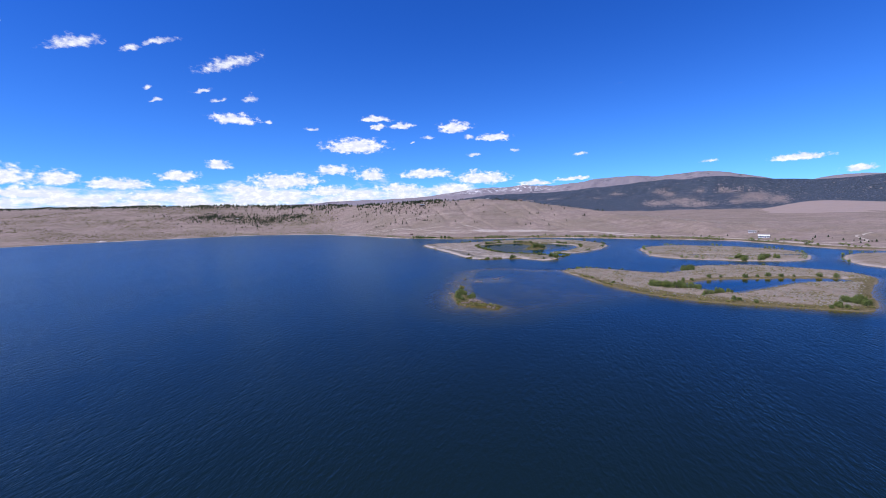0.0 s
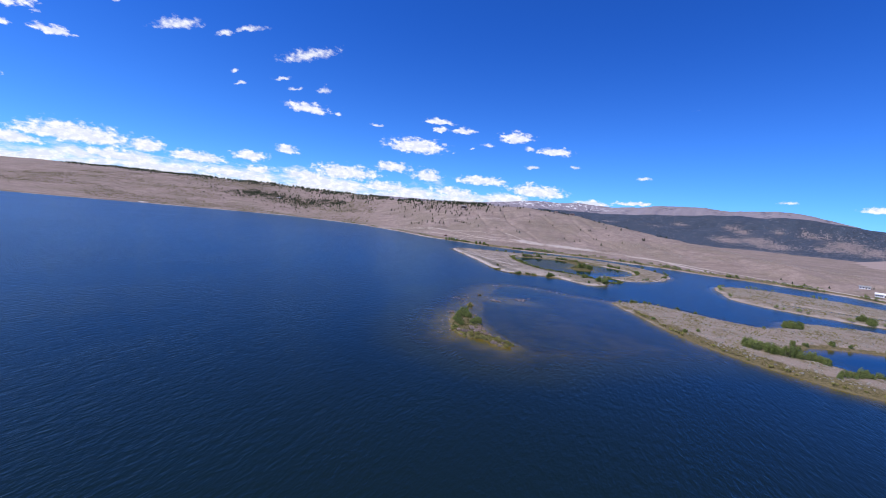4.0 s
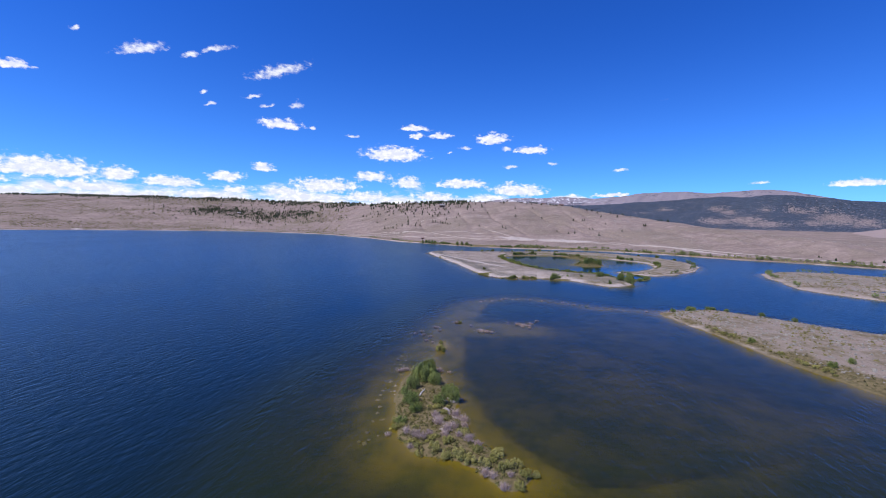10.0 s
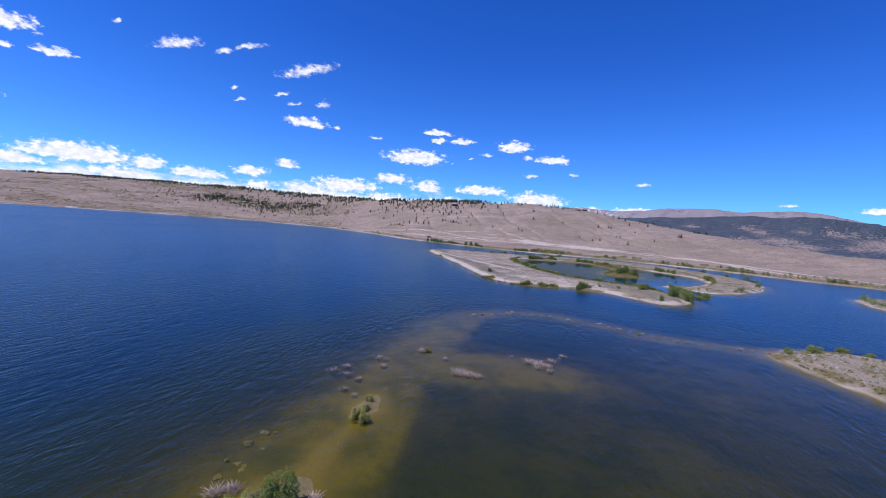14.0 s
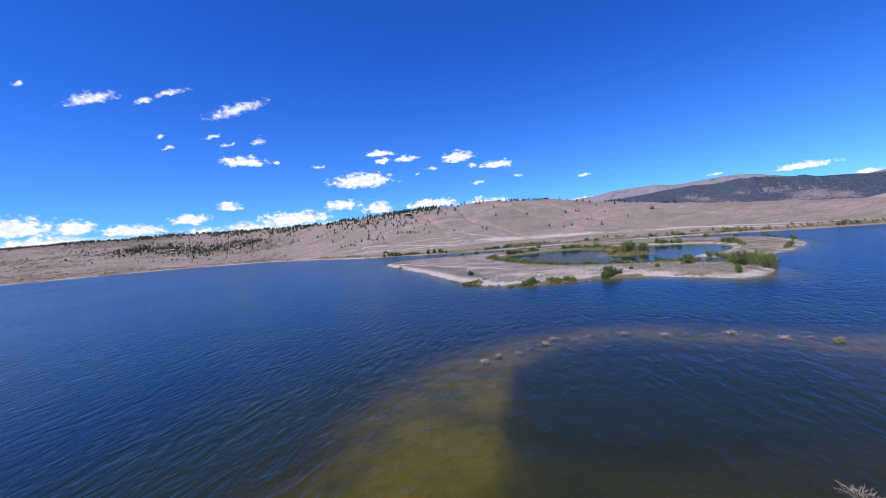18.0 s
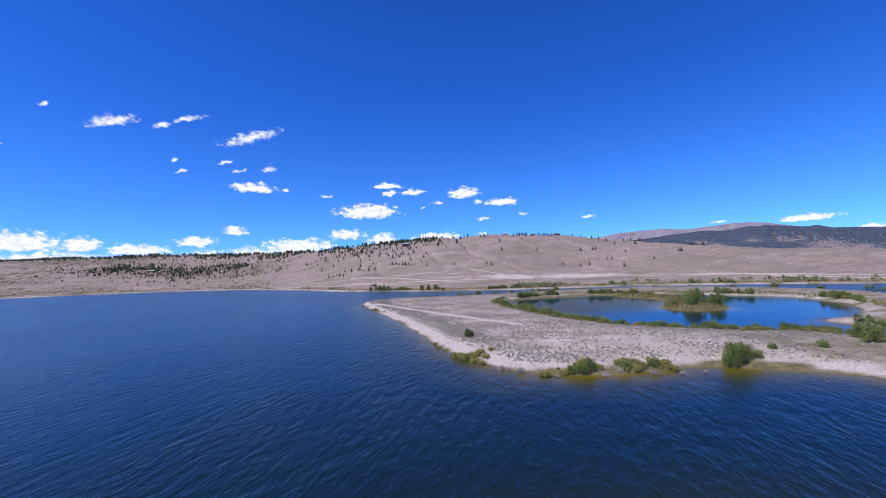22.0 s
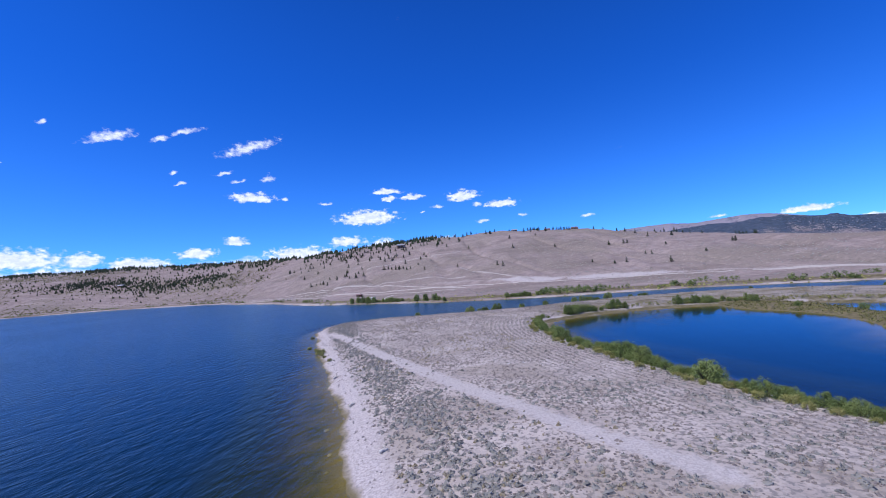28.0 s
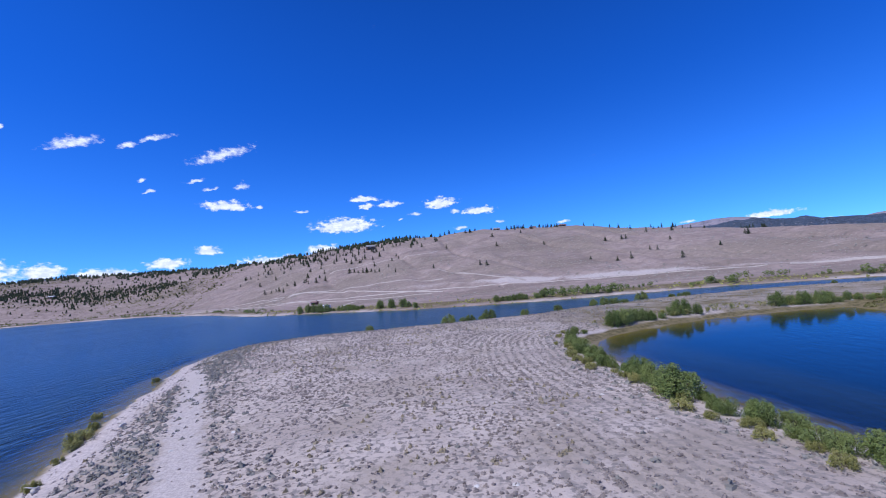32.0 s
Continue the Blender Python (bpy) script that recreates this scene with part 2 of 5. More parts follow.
    green = m.step(m.math("ADD", lush.outputs["Fac"], m.math("MULTIPLY", m.math("SUBTRACT", mid, 0.5), 1.2)), 0.35, 0.8)
    base = m.mix(green, base, m.mix(m.step(fine, 0.35, 0.65), (0.095, 0.082, 0.042), (0.195, 0.160, 0.090)))
    edge = m.math("ADD", z, m.math("MULTIPLY", m.math("SUBTRACT", mid, 0.5), 0.9))
    beach = m.math("MULTIPLY", m.step(edge, 0.12, 0.3), m.math("SUBTRACT", 1.0, m.step(edge, 0.75, 1.45)))
    beach = m.math("MULTIPLY", beach, m.math("SUBTRACT", 1.0, green))
    base = m.mix(m.math("MULTIPLY", beach, m.math("MULTIPLY", m.step(big, 0.2, 0.4), m.math("SUBTRACT", 1.0, high))), base, m.mix(m.step(grit, 0.35, 0.65), (0.34, 0.298, 0.288), (0.565, 0.498, 0.482)))
    wet = m.math("SUBTRACT", 1.0, m.step(edge, -0.05, 0.22))
    base = m.mix(wet, base, m.mix(fine, (0.14, 0.115, 0.060), (0.21, 0.175, 0.100)))
    weed = m.math("SUBTRACT", 1.0, m.step(z, -0.55, 0.0))
    weedy = m.mix(m.step(mid, 0.35, 0.6), (0.105, 0.105, 0.007), (0.205, 0.172, 0.016))
    base = m.mix(weed, base, m.mix(m.math("MULTIPLY", m.step(fine, 0.55, 0.7), 0.6), weedy, (0.05, 0.05, 0.02)))
    m.link(base, m.bsdf.inputs["Base Color"])
    m.bsdf.inputs["Roughness"].default_value = 0.95
    m.bsdf.inputs["Specular IOR Level"].default_value = 0.1
    m.bump(m.math("ADD", fine, m.math("MULTIPLY", grit, 0.5)), 0.7, 0.25)
    return m.mat


def water_material():
    """Reservoir water: sky gloss over a body that grows opaque with the depth beneath it."""
    m = Nodes("lake_water")
    pos = m.add("NewGeometry").outputs["Position"]
    turn = m.add("Mapping", i0=pos)
    turn.vector_type = "TEXTURE"
    turn.inputs["Rotation"].default_value = (0, 0, radians(-14))
    turn.inputs["Scale"].default_value = (1.0, 2.6, 1.0)
    swell = m.math("SUBTRACT", 1.0, m.math("ABSOLUTE", m.math("MULTIPLY_ADD", m.noise(turn.outputs[0], 0.37, 3, 0.5), 3.2, -1.6)))
    chop = m.noise(turn.outputs[0], 1.0, 4, 0.6)
    gust = m.noise(pos, 0.008, 3)
    paws = m.step(m.noise(turn.outputs[0], 0.016, 4, 0.6), 0.36, 0.62)
    height = m.math("ADD", m.math("MULTIPLY", swell, 0.62), m.math("MULTIPLY", chop, 0.62))
    height = m.math("MULTIPLY", height, m.math("MULTIPLY_ADD", paws, 0.45, 0.65))
    calm = m.add("Attribute")
    calm.attribute_name = "calm"
    height = m.math("MULTIPLY", height, m.math("SUBTRACT", 1.0, m.math("MULTIPLY", calm.outputs["Fac"], 0.88)))
    bump = m.add("Bump", i0=0.55, i1=0.5)
    m.link(height, bump.inputs["Height"])
    depth = m.add("Attribute")
    depth.attribute_name = "depth"
    body = m.add("BsdfDiffuse")
    deep = m.step(depth.outputs["Fac"], 3.0, 6.0)
    m.link(m.mix(deep, (0.0150, 0.0235, 0.0065), m.mix(gust, (0.0052, 0.0140, 0.0150), (0.0056, 0.0160, 0.0205))), body.inputs[0])
    clear = m.add("BsdfTransparent")
    clear.inputs[0].default_value = (0.92, 0.88, 0.40, 1)
    thick = m.math("SUBTRACT", 1.0, m.math("POWER", 2.718, m.math("MULTIPLY", depth.outputs["Fac"], -0.62)))
    thick = m.math("MULTIPLY", thick, m.step(depth.outputs["Fac"], -0.05, 0.25))
    under = m.add("MixShader", i0=thick, i1=clear.outputs[0], i2=body.outputs[0])
    gloss = m.add("BsdfGlossy")
    gloss.inputs["Roughness"].default_value = 0.07
    gloss.inputs["Color"].default_value = (0.55, 0.82, 1.0, 1)
    broad = m.add("BsdfGlossy")
    broad.inputs["Roughness"].default_value = 0.34
    broad.inputs["Color"].default_value = (0.46, 0.77, 1.0, 1)
    fresnel = m.add("Fresnel", i0=1.333)
    m.link(bump.outputs[0], gloss.inputs["Normal"])
    m.link(bump.outputs[0], fresnel.inputs["Normal"])
    m.link(bump.outputs[0], broad.inputs["Normal"])
    waves = m.add("MixShader", i0=m.math("MULTIPLY_ADD", calm.outputs["Fac"], -0.35, 0.45), i1=gloss.outputs[0], i2=broad.outputs[0])
    top = m.add("MixShader", i0=m.math("MULTIPLY", fresnel.outputs[0], 0.86), i1=under.outputs[0], i2=waves.outputs[0])
    m.link(top.outputs[0], m.out.inputs[0])
    m.tree.nodes.remove(m.bsdf)
    return m.mat


def leaf_material(name, dark, light, through=0.35):
    m = Nodes(name)
    pos = m.add("NewGeometry").outputs["Position"]
    rand = m.add("ObjectInfo").outputs["Random"]
    isle = m.add("NewGeometry").outputs["Random Per Island"]
    tone = m.math("ADD", m.math("MULTIPLY", m.noise(pos, 0.8, 3), 0.6), m.math("ADD", m.math("MULTIPLY", rand, 0.3), m.math("MULTIPLY", isle, 0.35)))
    colour = m.mix(m.step(tone, 0.25, 1.0), dark, light)
    m.link(colour, m.bsdf.inputs["Base Color"])
    m.bsdf.inputs["Roughness"].default_value = 0.7
    m.bsdf.inputs["Specular IOR Level"].default_value = 0.2
    glow = m.add("BsdfTranslucent")
    m.link(colour, glow.inputs[0])
    both = m.add("MixShader", i0=through, i1=m.bsdf.outputs[0], i2=glow.outputs[0])
    m.link(both.outputs[0], m.out.inputs[0])
    return m.mat


def rough_material(name, dark, light, scale=2.0, rough=0.9):
    m = Nodes(name)
    tex = m.add("TexCoord").outputs["Object"]
    n = m.noise(tex, scale, 6, 0.65)
    rand = m.add("ObjectInfo").outputs["Random"]
    m.link(m.mix(m.step(m.math("ADD", n, m.math("MULTIPLY", m.math("SUBTRACT", rand, 0.5), 0.25)), 0.3, 0.7), dark, light), m.bsdf.inputs["Base Color"])
    m.bsdf.inputs["Roughness"].default_value = rough
    m.bump(n, 0.5, 0.1)
    return m.mat


def mountain_material(name, wood, rock, cover, foot, snow=False):
    """Forested slopes with bare rock; a bare brown foot below; old snow near the crest of the high range. Blue haze of
    the two far ranges sits in the colours passed in.
    """
    m = Nodes(name)
    pos = m.add("NewGeometry").outputs["Position"]
    z = m.add("SeparateXYZ", i0=pos).outputs[2]
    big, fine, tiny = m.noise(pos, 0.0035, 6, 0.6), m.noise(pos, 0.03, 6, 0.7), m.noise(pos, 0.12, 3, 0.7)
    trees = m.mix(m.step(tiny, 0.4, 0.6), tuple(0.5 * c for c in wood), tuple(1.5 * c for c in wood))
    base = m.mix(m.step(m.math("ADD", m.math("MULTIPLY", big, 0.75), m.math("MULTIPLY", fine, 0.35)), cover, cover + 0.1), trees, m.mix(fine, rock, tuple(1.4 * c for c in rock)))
    bare = m.add("Attribute")
    bare.attribute_name = "bare"
    crag = m.step(m.math("ADD", bare.outputs["Fac"], m.math("MULTIPLY", m.math("SUBTRACT", m.math("ADD", fine, tiny), 1.0), 2.6)), 0.5, 0.75)
    base = m.mix(m.math("MULTIPLY", crag, 0.85), base, m.mix(m.step(tiny, 0.35, 0.65), (0.17, 0.130, 0.125), (0.38, 0.310, 0.285)))
    low = m.math("SUBTRACT", 1.0, m.step(m.math("ADD", z, m.math("MULTIPLY", m.math("ADD", big, fine), 55.0)), foot + 28.0, foot + 44.0))
    base = m.mix(low, base, m.mix(m.step(tiny, 0.4, 0.6), (0.27, 0.215, 0.195), (0.36, 0.29, 0.265)))
    if snow:
        east = m.add("SeparateXYZ", i0=pos).outputs[0]
        base = m.mix(m.math("MULTIPLY", m.math("MULTIPLY", m.step(fine, 0.53, 0.60), m.step(z, 170.0, 215.0)), m.math("SUBTRACT", 1.0, m.step(east, 900.0, 1500.0))), base, (0.8, 0.82, 0.86))
    m.link(base, m.bsdf.inputs["Base Color"])
    m.bsdf.inputs["Roughness"].default_value = 0.95
    m.bump(fine, 0.6, 12.0)
    return m.mat


GROUND = ground_material()
WATER = water_material()
WILLOW = leaf_material("willow_leaves", (0.112, 0.160, 0.042), (0.300, 0.350, 0.118), 0.3)
REED = leaf_material("yellow_green_leaves", (0.195, 0.200, 0.055), (0.420, 0.395, 0.145), 0.25)
NEEDLE = leaf_material("pine_needles", (0.018, 0.030, 0.016), (0.055, 0.072, 0.034), 0.15)
JUNIPER = leaf_material("juniper_leaves", (0.065, 0.085, 0.022), (0.170, 0.180, 0.060), 0.3)
SAGE = leaf_material("sage_leaves", (0.225, 0.215, 0.190), (0.380, 0.358, 0.322), 0.25)
MARSH = leaf_material("marsh_plants", (0.110, 0.108, 0.040), (0.260, 0.230, 0.095), 0.25)
MATS = leaf_material("grey_mat_plants", (0.205, 0.172, 0.155), (0.350, 0.300, 0.272), 0.2)
DRIED = leaf_material("dry_grass", (0.29, 0.245, 0.16), (0.46, 0.39, 0.27), 0.3)
BARK = rough_material("bark", (0.06, 0.045, 0.035), (0.14, 0.11, 0.09), 6.0)
TWIG = rough_material("grey_dead_wood", (0.33, 0.250, 0.230), (0.55, 0.435, 0.400), 5.0)
BLEACHED = rough_material("bleached_wood", (0.45, 0.41, 0.36), (0.66, 0.61, 0.55), 4.0)
STONE = rough_material("lake_rock", (0.20, 0.175, 0.165), (0.40, 0.35, 0.34), 3.0)
PALE_STONE = rough_material("pale_rock", (0.45, 0.42, 0.40), (0.62, 0.59, 0.56), 3.0)
LOG_WALL = rough_material("stained_log_wall", (0.12, 0.06, 0.035), (0.20, 0.11, 0.07), 3.0)
WHITE_WALL = rough_material("white_painted_metal", (0.72, 0.72, 0.72), (0.82, 0.82, 0.82), 1.0, 0.6)
ROOF = rough_material("metal_roof", (0.16, 0.10, 0.085), (0.24, 0.15, 0.13), 1.0, 0.6)
GREY_ROOF = rough_material("grey_roof", (0.25, 0.25, 0.26), (0.36, 0.36, 0.37), 1.0, 0.6)
PANE = plain("window_pane", (0.02, 0.025, 0.03), 0.08)
GRAVEL = rough_material("gravel_road", (0.34, 0.295, 0.265), (0.46, 0.405, 0.365), 0.4)
# distance haze painted in: bluish wood on both ranges, mauve rock on the high one
HAZED_MID_SLOPE = mountain_material("wooded_mountain", (0.040, 0.058, 0.090), (0.20, 0.165, 0.165), 0.72, 26.0)
HAZED_HIGH_SLOPE = mountain_material("high_range", (0.10, 0.105, 0.145), (0.200, 0.180, 0.212), 0.40, 10.0, True)
BARE_HILL = mountain_material("bare_tan_hill", (0.25, 0.200, 0.185), (0.285, 0.225, 0.208), 0.35, 4.0)


# ---- the lie of the land ----
def loop(points, smooth=4):
    """A closed, smooth outline through a few corners of the plan."""
    p = np.array(points, float)
    a, b, c, d = np.roll(p, 1, 0), p, np.roll(p, -1, 0), np.roll(p, -2, 0)
    out = []
    for t in np.arange(smooth) / smooth:
        out.append(0.5 * (2 * b + (c - a) * t + (2 * a - 5 * b + 4 * c - d) * t * t + (3 * b - a - 3 * c + d) * t ** 3))
    return np.stack(out, 1).reshape(-1, 2)


def way(points):
    return np.array(points, float)


def away(px, py, line, closed=False):
    """Distance from points to a line of the plan."""
    ends = np.roll(line, -1, 0) if closed else line[1:]
    best = np.full(px.shape, 1e18)
    for (ax, ay), (bx, by) in zip(line, ends):
        dx, dy = bx - ax, by - ay
        t = np.clip(((px - ax) * dx + (py - ay) * dy) / (dx * dx + dy * dy + 1e-9), 0, 1)
        best = np.minimum(best, (px - ax - t * dx) ** 2 + (py - ay - t * dy) ** 2)
    return np.sqrt(best)


def inside(px, py, line):
    """Distance into a closed outline: above zero within, below zero outside."""
    odd = np.zeros(px.shape, bool)
    for (ax, ay), (bx, by) in zip(line, np.roll(line, -1, 0)):
        if ay != by:
            odd ^= ((ay > py) != (by > py)) & (px < (bx - ax) * (py - ay) / (by - ay) + ax)
    return np.where(odd, 1, -1) * away(px, py, line, True)


SPIT = loop([(-13, 690), (2, 640), (18, 594), (30, 556), (40, 522), (51, 497.5), (59, 491.5), (70, 489.5), (90, 491), (104, 487), (114, 480), (123, 466),
             (132, 463), (146, 476), (153, 492), (150, 512), (168, 532), (185, 522), (232, 560), (262, 612), (262, 660), (235, 712), (185, 742),
             (125, 738), (70, 722), (0, 716)])
POND = loop([(83, 668), (76, 650), (76, 630), (79, 605), (85, 580), (94, 556), (106, 540), (122, 530), (138, 522), (152, 500), (166, 512),
             (158, 540), (180, 550), (206, 580), (214, 620), (190, 655), (152, 678), (115, 680)])
POND_ISLET = loop([(136, 592), (143, 580), (158, 583), (166, 600), (166, 625), (172, 650), (168, 672), (152, 678), (150, 660), (158, 640), (152, 622), (143, 606)])
ISLE = loop([(123, 386.5), (127, 364), (131, 334), (137, 304), (147, 280), (160, 261), (178, 246), (200, 234), (224, 221), (242, 217), (260, 230),
             (283, 255), (312, 280), (341, 305), (344, 330), (328, 355), (300, 382), (262, 388), (240, 384), (230, 368), (207, 356), (188, 366), (171, 384), (155, 398), (140, 396)])
ISLE_POND = loop([(188, 304), (194, 282), (206, 271), (231, 279), (276, 296), (311, 293), (308, 308), (260, 316), (221, 319)])
FAR_ISLE = loop([(284, 552), (266, 508), (255, 472), (266, 446), (288, 427), (319, 408), (368, 398), (410, 434), (423, 470), (410, 515), (372, 550), (325, 570)])
EAST_ISLE = loop([(396, 375), (440, 424), (490, 432), (540, 390), (520, 330), (440, 310), (395, 335)])
CRESCENT = loop([(22, 331), (19, 318), (16, 304), (13.5, 290), (14.5, 276), (17.5, 264.5), (22, 260), (27, 259.3), (32, 257), (36.5, 252.8), (40, 252.8), (43, 255.6),
                 (40.5, 260.5), (36, 265.5), (31, 275), (27.4, 289), (24.6, 305), (24.8, 322), (24.2, 331)])
SHORE = way([(-4000, 700), (-1500, 800), (-900, 1052), (-848, 1080), (-670, 1145), (-500, 1185), (-290, 1110), (-150, 980), (-77, 890), (-20, 855),
             (40, 812), (110, 788), (200, 780), (290, 735), (340, 690), (400, 655), (455, 600), (472, 520), (490, 460), (560, 420), (700, 300), (1000, 0), (1400, -600), (4000, -2500)])
BAR = way([(22, 328), (26, 350), (29, 366), (33, 385), (39, 403), (52, 413), (66, 415), (82, 407), (100, 395), (118, 391), (133, 388)])
SOUTH_BAR = way([(44, 254), (60, 256), (80, 264), (105, 276), (140, 282)])

RIDGE = way([(-4000, 2100), (-1700, 1850), (-880, 1620), (-370, 1500), (-250, 1400), (-110, 1290), (0, 1230), (110, 1190), (180, 1180), (260, 1130),
             (350, 1070), (430, 1010), (520, 950), (600, 900), (700, 840), (850, 760), (1000, 680), (1300, 500), (4000, 300)])
RIDGE_H = np.array([118, 103, 90, 75, 73, 75, 77, 77, 76, 68, 57, 44, 28, 16, 12, 12, 12, 12, 12], float)


def smooth(v, lo, hi):
    t = np.clip((v - lo) / (hi - lo), 0, 1)
    return t * t * (3 - 2 * t)


def rolling(px, py, size):
    """Soft, uneven relief from a few crossing waves."""
    a, b = px / size, py / size
    return (np.sin(a + 1.3 * np.sin(0.7 * b)) + np.sin(0.8 * b - 1.1 * np.sin(0.9 * a + 2)) + 0.6 * np.sin(2.1 * a + 1.7 * b + np.sin(1.3 * b)) + 0.4 * np.sin(3.7 * a - 2.9 * b)) / 3


LANES = [way([(-2, 668), (4, 658), (14, 637), (24, 617), (33, 600), (41, 584), (49, 571), (57, 558), (64, 548)])]


def inland(px, py):
    shore = py - np.interp(px, SHORE[:, 0], SHORE[:, 1])
    slope = np.gradient(SHORE[:, 1]) / np.gradient(SHORE[:, 0])
    return shore / np.sqrt(1 + np.interp(px, SHORE[:, 0], slope) ** 2)


def dry(px, py):
    """How far a place lies from the water's edge: above zero on land."""
    wob = 1.6 * rolling(px, py, 5.0) + 0.5 * rolling(px + 40, py, 1.7)
    spit = np.minimum(inside(px, py, SPIT), np.maximum(-inside(px, py, POND), inside(px, py, POND_ISLET)))
    isle = np.minimum(inside(px, py, ISLE), -inside(px, py, ISLE_POND))
    far = np.minimum(inside(px, py, FAR_ISLE), away(px, py, FAR_CUT) - 5)
    cres = inside(px, py, CRESCENT)
    near = np.maximum.reduce([spit, isle, far, inside(px, py, EAST_ISLE)]) + wob * 0.7
    return np.maximum.reduce([inland(px, py) + wob * 2, near, cres - np.where(py < 283, 1.3, 0.3) - 3.2 * smooth(py, 303, 309) * (1 - smooth(py, 322, 326)) + wob * 0.7])


LAGOON = loop([(29, 300), (31, 345), (32, 384), (35, 401), (46, 409.5), (66, 409), (118, 388), (126, 340), (140, 285), (100, 270), (50, 258)])
FAR_CUT = way([(300, 470), (340, 452), (380, 442), (425, 440)])


def land(px, py):
    """Height of the ground, and of the lake bed, over the plan."""
    d, shore = dry(px, py), inland(px, py)
    top = 1.9 + 0.35 * rolling(px, py, 14.0)
    low = -inside(px, py, CRESCENT)
    top = np.where(low < 3, np.where(py > 296, 0.32, 0.8), top)
    z = np.where(d > 0, top * (1 - np.exp(-np.maximum(d, 0) / np.where(low < 3, 1.6, 5.5))), np.maximum(0.10 * d - 0.013 * d * d, -7))
    ys, yr = np.interp(px, SHORE[:, 0], SHORE[:, 1]), np.interp(px, RIDGE[:, 0], RIDGE[:, 1])
    hr = np.interp(px, RIDGE[:, 0], RIDGE_H)
    u = np.clip((py - ys - 70) / (yr - ys - 70), 0, 1)
    hr = hr - 5 * smooth(px, -60, 120)
    hill = hr * (0.75 * u ** 1.15 + 0.25 * smooth(u, 0, 1))
    hill = np.where(py > yr, hr * (1 - 0.25 * smooth(py - yr, 0, 600)), hill)
    hill = hill + smooth(u, 0.02, 0.3) * (2.2 * rolling(px, py * 0.35, 16.0) + 3.0 * rolling(px, py, 70.0)) - np.sin(np.pi * u) * 3.2 * np.exp(-(rolling(px + 0.3 * py, py * 0.25, 23.0) / 0.16) ** 2)
    bank = 3.0 * smooth(shore + 6 * rolling(px, py, 30.0), 92, 102) * smooth(px, -60, 120) * (1 - smooth(px, 250, 330))
    z = z + np.where(shore > 0, hill + np.minimum(shore, 100) * 0.03 + bank, 0)
    bar = np.minimum(away(px, py, BAR) - np.interp(py, (330, 395, 410), (6, 6, 3)), away(px, py, SOUTH_BAR) + 3)
    bar = np.minimum(bar, low - 5)
    bar = bar + 1.2 * rolling(px, py, 6.0)
    within = inside(px, py, LAGOON)
    shoal = np.minimum(np.maximum(bar, 0) * np.where(within > 0, 0.3 + 0.6 * smooth(within, 0, 3), 0.13), np.maximum(np.hypot((px - 45) / 1.9, py - 352) - 9, 0) * 0.15)
    z = np.where(d < 0, np.maximum(z, -0.5 - shoal), z)
    pool = smooth(within, -14, 6) * (1 - 0.35 * np.exp(-((px - 60) / 24) ** 2 - ((py - 388) / 15) ** 2))
    z = np.where(d < 0, np.maximum(z, -7 + 5.4 * pool + 0.5 * rolling(px, py, 11.0) * pool), z)
    return z


def spread(parts):
    """Grid lines: stretches of (from, to, step)."""
    return np.concatenate([np.arange(a, b, s) for a, b, s in parts])


def sheet(name, xs, ys, height, material, **layers):
    gx, gy = np.meshgrid(xs, ys)
    gz = height(gx, gy)
    n, m = len(xs), len(ys)
    i = np.arange(n * m).reshape(m, n)
    quads = np.stack([i[:-1, :-1], i[:-1, 1:], i[1:, 1:], i[1:, :-1]], -1).reshape(-1, 4)
    me = bpy.data.meshes.new(name)
    me.from_pydata(np.stack([gx, gy, gz], -1).reshape(-1, 3), [], quads.tolist())
    me.polygons.foreach_set("use_smooth", np.ones(len(quads), bool))
    for key, layer in layers.items():
        me.attributes.new(key, "FLOAT", "POINT").data.foreach_set("value", layer(gx, gy).astype(np.float32).ravel())
    me.materials.append(material)
    return new(name, me)


SCARP = way([(20, 935), (60, 914), (112, 890), (144, 886), (190, 876), (226, 865), (264, 856), (300, 828), (330, 790), (352, 745), (365, 715)])


def worn(px, py):
    """Bare, driven or wave-cut soil."""
    d = np.minimum.reduce([away(px, py, line) / w for line, w in zip(LANES, (2.1,))])
    bank = np.exp(-((away(px, py, SCARP) + 2.5 * rolling(px, py, 12.0)) / 5.5) ** 2) * (0.5 + 0.5 * smooth(rolling(px, py, 60.0), -0.5, 0.4))
    bench = np.exp(-((inland(px, py) - 40 + 8 * rolling(px, py, 60.0)) / 5) ** 2) * smooth(-px, -20, 60)
    return np.maximum.reduce([np.exp(-d ** 2), bank, 0.6 * bench])


